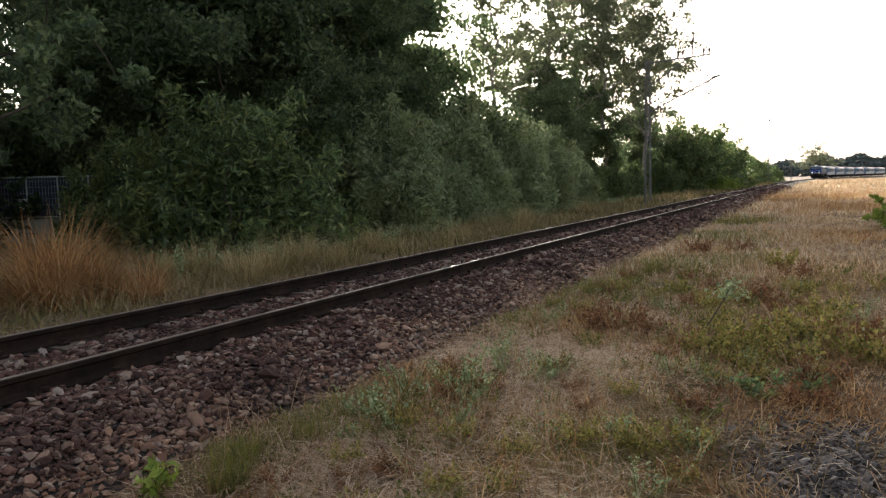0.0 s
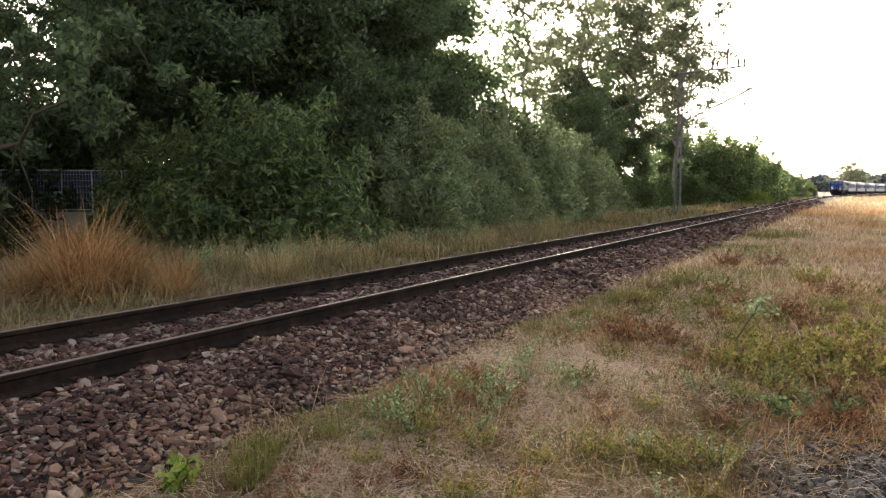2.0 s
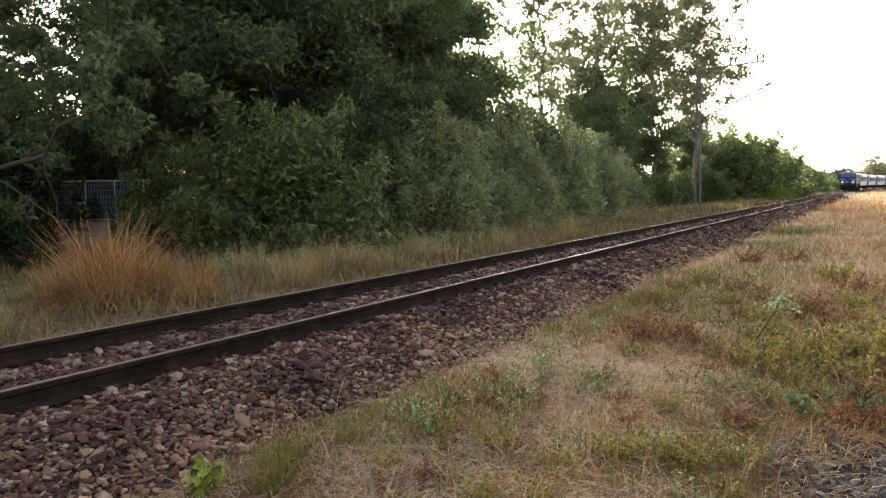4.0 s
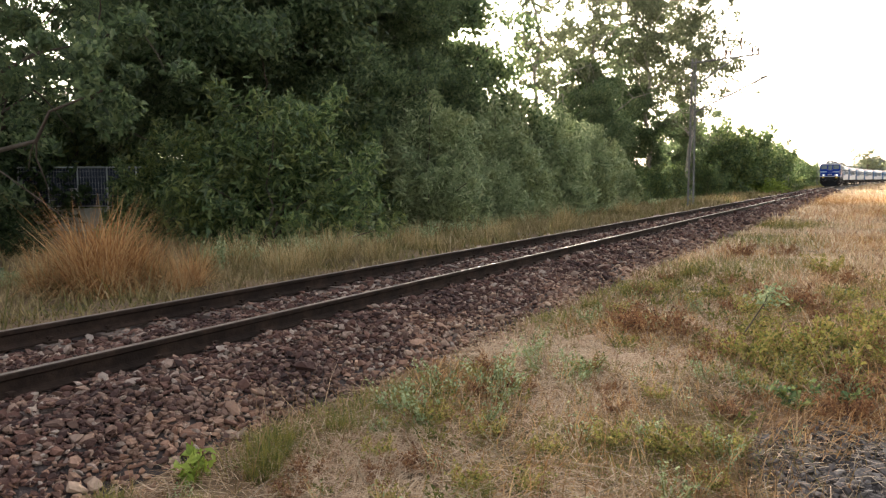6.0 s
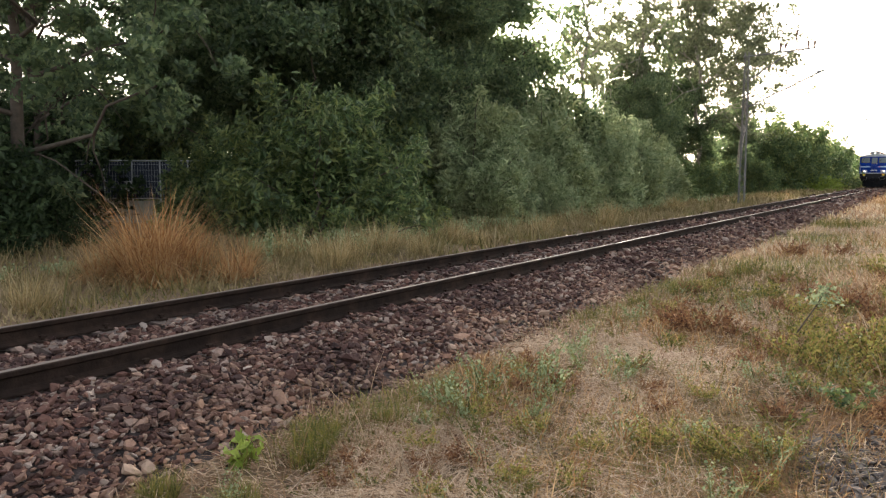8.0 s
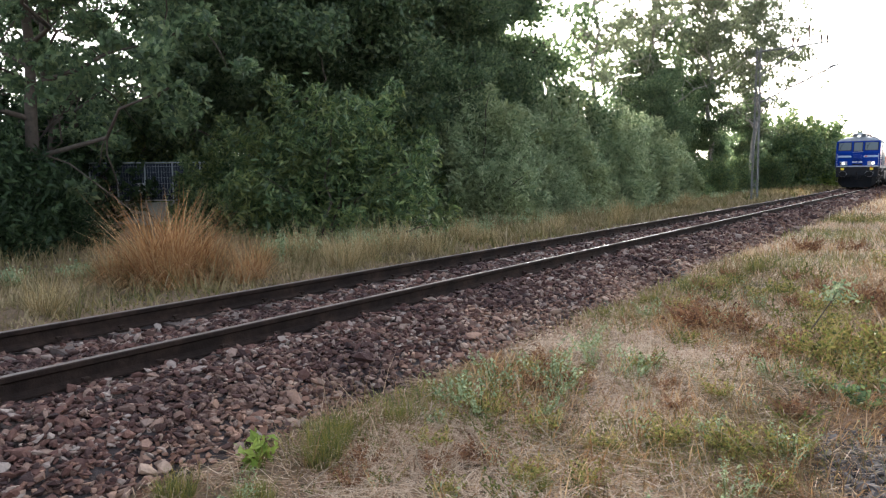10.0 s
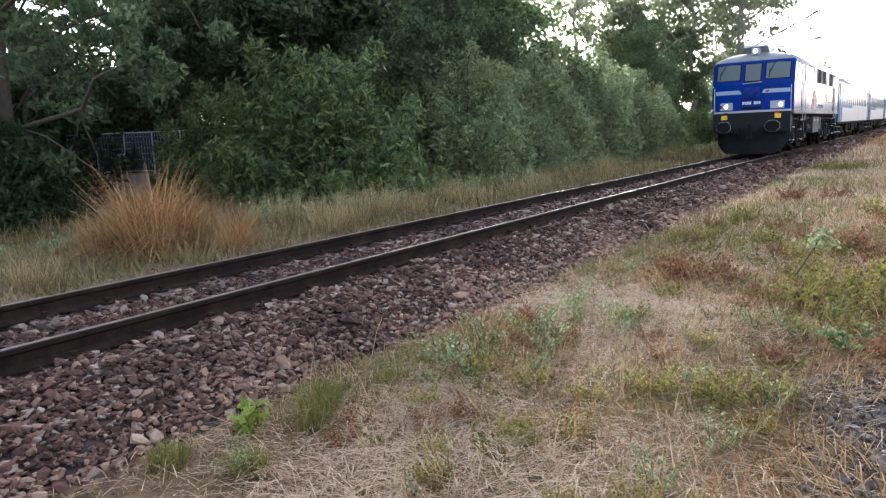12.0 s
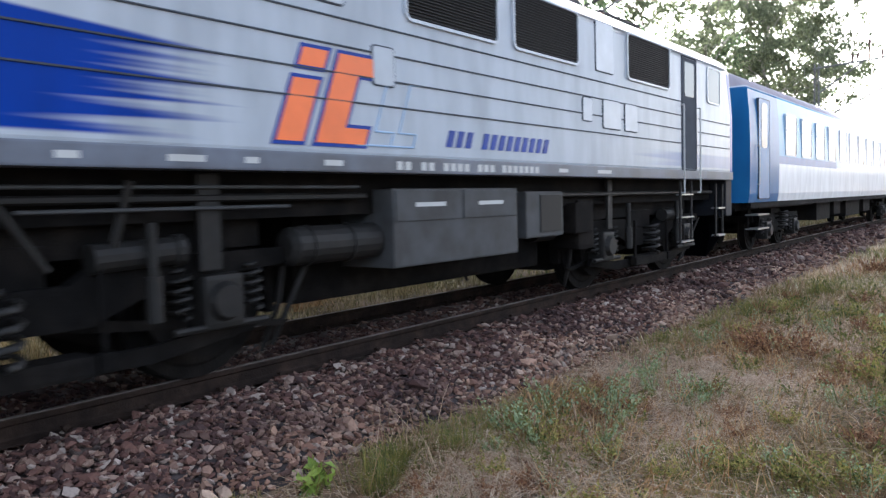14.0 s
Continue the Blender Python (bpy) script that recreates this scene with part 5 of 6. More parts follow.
    for yc in (3.0, 13.0):
        base = part("pantograph", rods([((-0.6, yc - 0.7, 4.2), (0.6, yc - 0.7, 4.2)), ((-0.6, yc + 0.7, 4.2), (0.6, yc + 0.7, 4.2)), ((-0.6, yc - 0.7, 4.2), (-0.6, yc + 0.7, 4.2)), ((0.6, yc - 0.7, 4.2), (0.6, yc + 0.7, 4.2))], 0.035, 6), UNDER_LIGHT, e, "folded or raised current collector frame")
        for x in (-0.6, 0.6):
            for dy in (-0.7, 0.7):
                part("insulator", rods([((x, yc + dy, 3.85), (x, yc + dy, 4.18))], 0.06, 10), PORCELAIN, base)
        up = 4.35 if yc < 5 else 5.55
        kz = 4.2 + (up - 4.2) * 0.5
        part("arm", rods([((-0.5, yc - 0.6, 4.2), (-0.3, yc + 1.0, kz)), ((0.5, yc - 0.6, 4.2), (0.3, yc + 1.0, kz)), ((-0.3, yc + 1.0, kz), (-0.4, yc, up)), ((0.3, yc + 1.0, kz), (0.4, yc, up))], 0.022, 6), UNDER_LIGHT, base)
        part("pan_head", rods([((-0.85, yc - 0.12, up), (0.85, yc - 0.12, up)), ((-0.85, yc + 0.12, up), (0.85, yc + 0.12, up))], 0.025, 6), UNDER_LIGHT, base)
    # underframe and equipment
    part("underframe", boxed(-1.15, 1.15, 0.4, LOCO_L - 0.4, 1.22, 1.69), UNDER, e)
    for s in (-1, 1):
        b = part("battery_box", boxed(s * 0.62, s * 1.40, 6.5, 8.55, 0.72, 1.44, 0.02), BOX_GREY, e, "grey battery box below the body")
        part("box_lid", boxed(s * 1.39, s * 1.412, 6.53, 7.49, 1.14, 1.42, 0.006), BOX_GREY, b)
        part("box_lid", boxed(s * 1.39, s * 1.412, 7.55, 8.51, 1.14, 1.42, 0.006), BOX_GREY, b)
        part("box_label", boxed(s * 1.41, s * 1.416, 6.8, 7.25, 1.27, 1.31), WHITE, b)
        part("box_label", boxed(s * 1.41, s * 1.416, 7.8, 8.25, 1.27, 1.31), WHITE, b)
        c = part("equipment_box", boxed(s * 0.7, s * 1.36, 8.8, 9.65, 0.86, 1.40, 0.02), BOX_GREY, e)
        part("box_door", boxed(s * 1.355, s * 1.372, 9.1, 9.6, 0.92, 1.36, 0.006), UNDER_LIGHT, c)
        part("air_tank", rods([((s * 0.8, 9.75, 0.92), (s * 0.8, 10.25, 0.92))], 0.17, 16), UNDER_LIGHT, e)
        for pa, pb in (((s * 1.25, 0.6, 1.38), (s * 1.25, 6.3, 1.38)), ((s * 1.25, 9.8, 1.36), (s * 1.25, 15.4, 1.36)), ((s * 1.3, 3.2, 1.5), (s * 1.2, 3.6, 0.95)), ((s * 1.3, 4.1, 1.5), (s * 1.2, 4.0, 1.0))):
            part("cable_pipe", rods([(pa, pb)], 0.03, 6), UNDER_LIGHT, e)
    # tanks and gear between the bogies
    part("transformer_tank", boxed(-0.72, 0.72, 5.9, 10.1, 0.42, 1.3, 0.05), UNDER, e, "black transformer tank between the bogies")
    for s in (-1, 1):
        tank = rods([((s * 1.16, 5.5, 0.98), (s * 1.16, 6.46, 0.98))], 0.16, 18)
        for yb in (5.65, 6.1):
            rod(tank, (s * 1.16, yb, 0.98), (s * 1.16, yb + 0.04, 0.98), 0.172, 18)
        rod(tank, (s * 1.16, 5.46, 0.98), (s * 1.16, 5.5, 0.98), 0.09, 14, 0.16)
        part("air_reservoir", tank, UNDER_LIGHT, e, "grimy round air reservoir")
        part("conduit", rods([((s * 1.28, 2.9, 1.46), (s * 1.28, 6.2, 1.46)), ((s * 1.3, 3.4, 1.31), (s * 1.3, 5.4, 1.31))], 0.014, 6), BOX_GREY, e)
        part("hanger_strap", boxed(s * 1.22, s * 1.26, 4.62, 4.80, 0.86, 1.56, 0.01), UNDER_LIGHT, e)
        part("hanger_strap", boxed(s * 1.22, s * 1.26, 11.1, 11.24, 0.86, 1.56, 0.01), UNDER_LIGHT, e)
        part("drain_tank", boxed(s * 0.74, s * 1.2, 10.35, 10.8, 0.62, 1.3, 0.06), UNDER, e)
    wheel = wheelset_mesh(0.625)
    for y in (3.3, LOCO_L - 3.3):
        make_bogie(e, y, 3.05, 0.625, wheel, True)
    return e


# ---------------------------------------------------------------- the coaches
COACH_L = 24.1


def make_coach():
    c = tagged(new("passenger_coach"), "white and blue passenger coach with a row of dark windows", "railway coach", "coaches of the train")
    rows = [(1.12, 1.38), (1.3, 1.41), (1.9, 1.42), (2.4, 1.42), (3.0, 1.40), (3.45, 1.36), (3.6, 1.27), (3.75, 1.1), (3.88, 0.85), (3.97, 0.5), (4.0, 0.12)]
    part("body", shell(rows, COACH_L, 0.04, lambda z: max(0.0, z - 3.5) * 0.3), COACH_PAINT, c)
    for s in (-1, 1):
        for k in range(12):
            yc = 3.35 + k * 1.585
            w = part("window", plate(yc, 2.66, 0.98, 0.92, s * 1.35, s * 1.424, 0.07), COACH_GLASS, c)
            part("window_frame", frame_ring(yc, 2.66, 0.98, 0.92, s * 1.36, s * 1.432, 0.03), SILVER_PAINT, w)
            part("window_bar", boxed(s * 1.36, s * 1.430, yc - 0.49, yc + 0.49, 2.76, 2.79), SILVER_PAINT, w)
        for yc in (1.05, COACH_L - 1.05):
            d = part("door", plate(yc, 2.25, 0.82, 2.1, s * 1.35, s * 1.428, 0.06), material("coach_door_blue", (0.02, 0.13, 0.31), 0.4), c, "blue end door of the coach")
            part("door_window", plate(yc, 2.75, 0.45, 0.95, s * 1.36, s * 1.432, 0.1), COACH_GLASS, d)
            part("door_seam", frame_ring(yc, 2.25, 0.82, 2.1, s * 1.36, s * 1.431, 0.015), SEAL, d)
            for z in (0.55, 0.85):
                part("step", boxed(s * 1.15, s * 1.42, yc - 0.42, yc + 0.42, z - 0.015, z + 0.015), STEEL, c)
            part("step_bracket", rods([((s * 1.2, yc - 0.4, 1.15), (s * 1.2, yc - 0.4, 0.5)), ((s * 1.2, yc + 0.4, 1.15), (s * 1.2, yc + 0.4, 0.5))], 0.02, 6), UNDER, c)
            hand_rail(c, (s * 1.43, yc - 0.52, 1.5), (s * 1.43, yc - 0.52, 2.3), 0.015, STEEL, (s * 0.04, 0, 0))
    bm = bmesh.new()
    for s in (-1, 1):
        box(bm, s * 1.2, s * 1.36, 0.3, COACH_L - 0.3, 1.0, 1.12)
    box(bm, -1.1, 1.1, 0.1, COACH_L - 0.1, 0.95, 1.13)
    part("underframe", bm, UNDER, c)
    for y0, y1, z0 in ((7.2, 9.0, 0.5), (9.6, 10.6, 0.6), (11.5, 14.0, 0.48), (14.8, 16.2, 0.55)):
        part("equipment_box", boxed(-1.2, 1.2, y0, y1, z0, 1.0, 0.03), UNDER, c)
    for yc, d in ((0.0, -1), (COACH_L, 1)):
        part("gangway", prism([(p, 2.45 + q) for p, q in rounded(1.15, 2.3, 0.2)], "y", min(yc, yc + d * 0.42), max(yc, yc + d * 0.42)), BLACK, c, "black rubber gangway")
        buffers_and_hook(c, yc, d, 1.05)
    part("roof_vent", boxed(-0.25, 0.25, 6.0, 7.0, 3.95, 4.08, 0.03), SILVER_PAINT, c)
    part("roof_vent", boxed(-0.25, 0.25, 17.0, 18.0, 3.95, 4.08, 0.03), SILVER_PAINT, c)
    wheel = wheelset_mesh(0.46)
    for y in (3.4, COACH_L - 3.4):
        make_bogie(c, y, 2.5, 0.46, wheel, False)
    return c


ENGINE = make_engine()
COACH = make_coach()
TRAIN = [(ENGINE, 0.0), (COACH, LOCO_L + 1.25)]
for k in range(1, 6):
    TRAIN.append((copy_thing(COACH, pose(0, 0, 0)), LOCO_L + 1.25 + k * (COACH_L + 0.95)))
WHEELS = []
for thing, behind in TRAIN:
    for ob in thing.children_recursive:
        if ob.name.startswith("wheelset"):
            WHEELS.append((ob, Matrix.Translation(ob.location), 0.625 if thing is ENGINE else 0.46))


# ---------------------------------------------------------------- grasses and weeds
def blades(roots, length, lean, width, rng, heading=None):
    """Grass blades of three triangles each, bent over. lean: 0 upright, 1 lying."""
    n = len(roots)
    a = rng.uniform(0, 2 * math.pi, n) if heading is None else heading
    L = length * rng.uniform(0.55, 1.35, n)
    th = np.clip(lean * rng.uniform(0.85 if lean > 1.2 else 0.35, 1.15 if lean > 1.2 else 1.5, n), 0, 1.25) * math.pi / 2 * 0.9
    out = np.stack([np.cos(a), np.sin(a), 0 * a], -1)
    side = np.stack([-np.sin(a), np.cos(a), 0 * a], -1)
    w = (width * rng.uniform(0.6, 1.4, n))[:, None]
    up = np.array([0, 0, 1.0])
    mid = roots + (out * np.sin(th * 0.85)[:, None] + up * np.cos(th * 0.85)[:, None]) * (L * 0.55)[:, None]
    tip = mid + (out * np.sin(np.minimum(th * 1.35, 1.9))[:, None] + up * np.cos(np.minimum(th * 1.35, 1.9))[:, None]) * (L * 0.5)[:, None]
    tip[:, 2] = np.maximum(tip[:, 2], roots[:, 2] + 0.005)
    v = np.stack([roots - side * w, roots + side * w, mid + side * w * 0.8, mid - side * w * 0.8, tip], 1)
    f = np.array([(0, 1, 2), (0, 2, 3), (3, 2, 4)])[None] + 5 * np.arange(n)[:, None, None]
    return v.reshape(-1, 3), f.reshape(-1, 3)


def field(name, label, areas, mat, seed, clump=0.6):
    """Grass over several areas: (x0, x1, y0, y1, number, length, lean, width). The blades stand in loose clumps."""
    rng = np.random.default_rng(seed)
    V, F, k = [], [], 0
    for x0, x1, y0, y1, n, length, lean, width, *rest in areas:
        lift = rest[0] if rest else 0.0
        m = max(4, n // 16)
        cx, cy = rng.uniform(x0, x1, m), rng.uniform(y0, y1, m)
        c = rng.integers(0, m, n)
        r = clump * np.sqrt((x1 - x0) * (y1 - y0) / m)
        x, y = cx[c] + rng.normal(0, r, n), cy[c] + rng.normal(0, r, n)
        s = x - track_x(y)
        ragged = 2.25 + 0.22 * wave(x * 0, y, 1.9) if x0 > 0 else 2.35 + 0.1 * wave(x * 0, y, 1.9)
        keep = (np.abs(s) > ragged) & (((x - 5.92) / 0.72) ** 2 + ((y - 4.6) / 1.22) ** 2 > rng.uniform(0.05, 1.0, n) ** 1.3)
        x, y = x[keep], y[keep]
        heading = 4.0 * wave(x, y, 1.1) + 2.5 * np.sin(c[keep] * 12.9898) + rng.normal(0, 0.6, len(x))
        thick = np.clip(0.7 + 0.6 * wave(x + 3, y, 1.3) + 0.35 * np.sin(c[keep] * 78.233), 0.22, 1.7)
        v, f = blades(np.stack([x, y, ground_z(x, y) - 0.01 + lift * rng.random(len(x))], -1), length * thick, lean, width, rng, heading)
        V.append(v), F.append(f + k)
        k += len(v)
    return tagged(part(name, mesh_of(name, np.concatenate(V), np.concatenate(F), mat)), label, "grass", kind="stuff")


def drifts(name, label, spots, length, lean, width, mat, seed, lift=0.02):
    """Loose drifts of blades round several spots: (x, y, radius, number); each drift lies its own way."""
    rng = np.random.default_rng(seed)
    V, F, k = [], [], 0
    for cx, cy, r, n in spots:
        big = 1 + max(0.0, cy - 6) * 0.05
        x, y = cx + rng.normal(0, r * 0.75, n), cy + rng.normal(0, r * 0.95, n)
        keep = np.abs(x - track_x(y)) > 2.25
        x, y = x[keep], y[keep]
        heading = rng.uniform(0, 6.283) + 1.6 * wave(x, y, 2.2) + rng.normal(0, 0.95, len(x))
        v, f = blades(np.stack([x, y, ground_z(x, y) + lift * rng.random(len(x))], -1), length * big * rng.uniform(0.6, 1.3, len(x)), lean, width * big, rng, heading)
        V.append(v), F.append(f + k)
        k += len(v)
    return tagged(part(name, mesh_of(name, np.concatenate(V), np.concatenate(F), mat)), label, "grass", kind="stuff")


def make_tuft(name, label, category, group, n, radius, length, lean, width, mat, seed):
    rng = np.random.default_rng(seed)
    a, r = rng.uniform(0, 6.283, n), radius * rng.uniform(0, 1, n) ** 0.6
    roots = np.stack([r * np.cos(a), r * np.sin(a), 0 * a - 0.02], -1)
    v, f = blades(roots, length, lean, width, rng, a + rng.normal(0, 1.5, n))
    return tagged(part(name, mesh_of(name, v, f, mat)), label, category, group)


def make_weed(name, label, group, stems, height, spread, leaf, per, mat, seed, upright=0.6, stem_mat=None, droop=0.2):
    """A leafy weed: several stems from one root, leaves along each."""
    rng = np.random.default_rng(seed)
    weed = tagged(new(name), label, "weed", group)
    lines, pts = [], []
    for k in range(stems):
        a = rng.uniform(0, 6.283)
        tip = np.array([math.cos(a) * spread * rng.uniform(0.3, 1), math.sin(a) * spread * rng.uniform(0.3, 1), height * rng.uniform(upright, 1.0)])
        line = crooked((0, 0, -0.03), tip, rng, 4, 0.12)
        lines.append((line, list(np.linspace(0.006, 0.002, 5))))
        for j in range(per):
            t = rng.uniform(0.15, 1.0) * 3.999
            p = line[int(t)] + (line[int(t) + 1] - line[int(t)]) * (t % 1)
            pts.append(p + rng.normal(0, leaf * 0.7, 3))
    tagged(part("stem", tubes_mesh("stem", lines, stem_mat or GREENS, 4), None, weed), kind="stuff")
    v, f = leaf_quads(np.array(pts), leaf, rng, 1.5, droop)
    part("foliage", mesh_of("foliage", v, f, mat), None, weed)
    return weed


def build_green():
    field("meadow_grass", "dry yellow and brown grass with green patches, partly flattened", [
        (2.1, 6.3, -1.5, 6, 30000, 0.08, 0.95, 0.0032), (2.1, 6.3, 0.6, 6, 20000, 0.24, 1.35, 0.0026, 0.07), (2.1, 6.3, 0.6, 6, 1300, 0.32, 0.6, 0.0026),
        (2.1, 7.2, 6, 14, 30000, 0.11, 0.85, 0.0045), (2.1, 7.2, 6, 14, 20000, 0.25, 1.3, 0.004, 0.1), (2.1, 7.2, 6, 14, 1600, 0.34, 0.55, 0.004),
        (2.2, 7.0, 14, 17, 9000, 0.15, 0.85, 0.006)], STRAW, 51)
    field("far_meadow_grass", "grass in the far part of the meadow, haze painted in as paler straw", [
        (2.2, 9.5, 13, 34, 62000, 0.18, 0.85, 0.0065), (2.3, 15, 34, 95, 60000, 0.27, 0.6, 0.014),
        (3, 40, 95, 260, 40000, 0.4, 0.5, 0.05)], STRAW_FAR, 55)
    field("verge_grass", "mixed green and straw-coloured verge grass beside the track", [
        (-6.8, -2.3, -1, 14, 18000, 0.24, 0.7, 0.0075), (-7.2, -2.7, -1, 12, 3600, 0.72, 0.55, 0.0065), (-7.0, -2.7, 12, 30, 4500, 0.62, 0.5, 0.0075),
        (-13, -6.4, 1, 14, 9000, 0.42, 0.55, 0.009), (-7.6, -2.3, 14, 45, 18000, 0.36, 0.6, 0.014), (-8, -2.4, 45, 170, 42000, 0.45, 0.4, 0.02)], VERGE, 52, 0.8)
    drifts("lying_straw", "mats of bleached straw lying flat in the meadow", [
        (3.9, 5.5, 0.55, 2600), (3.05, 3.9, 0.4, 1800), (4.2, 6.6, 0.6, 2600), (3.5, 2.9, 0.6, 2400), (4.6, 3.6, 0.6, 2200), (4.0, 9.2, 0.7, 2400), (4.4, 12.5, 1.0, 2600), (4.0, 19.0, 1.6, 3600),
        (3.2, 7.2, 0.4, 1300), (5.6, 9.6, 0.8, 1800), (3.5, 15.0, 0.9, 2000), (5.6, 17.5, 1.4, 2400), (5.0, 26.0, 2.5, 4000), (2.7, 6.4, 0.3, 800), (5.9, 4.7, 0.6, 160)], 0.24, 1.35, 0.0022, THATCH, 81, 0.07)
    drifts("russet_stems", "russet dead stems and brown bent grass in the meadow", [
        (3.65, 8.3, 0.5, 2600), (4.3, 5.3, 0.35, 700), (5.1, 11.0, 0.9, 1300), (5.6, 13.7, 1.2, 1400), (5.74, 5.9, 0.4, 1500), (3.3, 5.0, 0.4, 900), (2.75, 5.6, 0.35, 900), (4.6, 59.0, 5.0, 5000), (7.5, 40, 3.0, 4000),
        (5.3, 3.7, 0.35, 700), (4.1, 4.0, 0.4, 700), (3.4, 18.0, 0.9, 1200), (6.4, 8.0, 0.8, 2600), (6.6, 22, 2.0, 3000), (4.8, 7.0, 0.5, 900)], 0.17, 1.0, 0.0034, RUSSET, 53)
    drifts("green_grass", "short dull green grass patches in the meadow", [
        (2.5, 3.6, 0.3, 1300), (2.62, 4.3, 0.3, 1100), (4.4, 4.6, 0.35, 900), (4.9, 4.75, 0.35, 900), (2.7, 11.4, 0.7, 2200), (3.1, 14.4, 0.9, 2600), (3.1, 4.5, 0.35, 700), (2.6, 8.4, 0.5, 1300), (4.2, 16.5, 1.2, 1800), (5.2, 7.7, 0.5, 1500),
        (3.4, 22, 1.4, 2200), (2.9, 30, 1.4, 2000)], 0.12, 0.7, 0.0028, GREENS, 54)
    field("olive_grass", "fine olive and brown grass mixed through the straw", [
        (2.3, 6.4, 1.5, 7, 15000, 0.13, 0.75, 0.0022, 0.05), (2.3, 7.0, 7, 15, 15000, 0.16, 0.7, 0.0034, 0.05), (2.3, 6.4, 1.5, 7, 1500, 0.22, 0.5, 0.002)], OLIVE, 56, 1.2)
    brown = put(make_weed("weed", "collapsed brown heap of dead bracken and stems", "dead plants in the meadow", 34, 0.34, 0.40, 0.027, 30, DEAD_LEAF, 82, 0.25, stem_mat=DEAD_LEAF), 3.55, 8.2)
    for px, py, r, sc in ((3.85, 8.5, 70, 0.9), (3.4, 8.7, 200, 0.75), (4.1, 8.2, 10, 0.6), (5.0, 10.8, 150, 1.1), (5.5, 13.4, 80, 1.0), (4.2, 5.35, 33, 0.45), (3.2, 5.2, 250, 0.5), (2.9, 5.9, 310, 0.55), (3.3, 17.8, 50, 1.2), (4.2, 18.1, 110, 1.1),
                           (5.75, 5.9, 120, 0.7), (5.85, 6.6, 290, 0.8), (4.5, 7.0, 0, 0.5), (3.7, 6.3, 90, 0.45), (4.9, 5.7, 45, 0.4), (6.2, 8.1, 160, 1.0), (3.1, 9.9, 10, 0.6), (4.3, 10.3, 230, 0.6), (2.95, 3.3, 300, 0.4)):
        again(brown, px, py, r, sc)
    herb = put(make_weed("weed", "spreading yellow-green herb with many small leaves", "herbs in the meadow", 28, 0.36, 0.38, 0.027, 30, HERB, 83, 0.35, stem_mat=RUSSET), 4.86, 7.4)
    for px, py, r, sc in ((5.4, 7.95, 70, 1.15), (5.1, 7.7, 140, 1.0), (5.6, 7.3, 10, 1.0), (5.75, 8.2, 200, 1.2), (4.95, 8.3, 310, 0.8), (5.2, 7.0, 260, 0.85), (4.4, 4.65, 40, 0.6), (4.75, 4.75, 130, 0.65), (5.1, 4.9, 210, 0.6), (3.6, 4.4, 20, 0.55), (3.15, 4.45, 280, 0.6),
                           (4.45, 5.75, 330, 0.5), (3.9, 3.6, 60, 0.5), (4.6, 10.0, 100, 0.9), (5.9, 9.8, 15, 1.1), (3.9, 11.6, 190, 0.8), (6.3, 7.4, 250, 1.2), (4.8, 9.0, 75, 0.8), (5.2, 15.0, 0, 1.2), (3.7, 7.4, 155, 0.5)):
        again(herb, px, py, r, sc)
    sprigs = put(make_weed("weed", "pale grey-green arching sprigs with paired leaves", "herbs in the meadow", 12, 0.38, 0.38, 0.022, 30, LEAF_WILLOW, 84, 0.4, stem_mat=GREENS), 3.08, 5.45)
    for px, py, r, sc in ((3.3, 5.2, 80, 0.9), (2.9, 5.0, 170, 0.9), (3.13, 4.4, 250, 0.9), (3.45, 4.7, 30, 0.7), (2.8, 4.5, 300, 0.8), (3.7, 5.9, 120, 0.8), (3.3, 6.1, 200, 0.7), (2.95, 6.6, 15, 0.8)):
        again(sprigs, px, py, r, sc)
    rng = np.random.default_rng(85)
    for thing, count, lo, hi in ((herb, 34, 0.28, 0.6), (sprigs, 22, 0.4, 0.7), (brown, 34, 0.22, 0.5)):
        for k in range(count):
            wy = rng.uniform(2.4, 13)
            again(thing, rng.uniform(2.7, 4.4 + 0.22 * wy), wy, rng.uniform(0, 360), rng.uniform(lo, hi) * (0.85 + 0.04 * wy))
    tufts = "grass tufts beside the rails"
    t = put(make_tuft("grass_tuft", "tall russet tuft of dead grass beside the track", "grass", tufts, 520, 0.30, 1.12, 0.7, 0.006, RUSSET, 1), -4.25, 6.8, z=-0.46)
    for x, y, r, s in ((-3.85, 7.4, 90, 0.8), (-4.7, 7.3, 300, 1.15), (-3.7, 6.6, 200, 0.6), (-4.45, 7.0, 60, 1.3), (-3.4, 7.9, 150, 0.65), (-5.0, 6.5, 20, 0.7), (-4.1, 7.15, 250, 1.0), (-3.1, 7.4, 10, 0.42)):
        again(t, x, y, r, s)
    p = put(make_tuft("grass_tuft", "pale straw-coloured tuft of seeding grass", "grass", tufts, 300, 0.30, 0.66, 0.5, 0.005, SEEDING, 2), -3.35, 10.0)
    for x, y, r, s in ((-3.8, 11.2, 60, 0.95), (-3.2, 12.6, 150, 0.8), (-4.0, 15.2, 220, 1.0), (-3.4, 19, 330, 0.95), (-3.1, 3.4, 20, 0.9), (-3.4, 4.6, 220, 0.75), (-4.4, 27, 100, 1.2), (-4.6, 36, 10, 1.3)):
        again(p, x, y, r, s)
    g = put(make_tuft("grass_tuft", "small dark green grass tuft at the stones' edge", "grass", tufts, 420, 0.13, 0.19, 0.4, 0.0022, GREENS, 3), 2.62, 3.3)
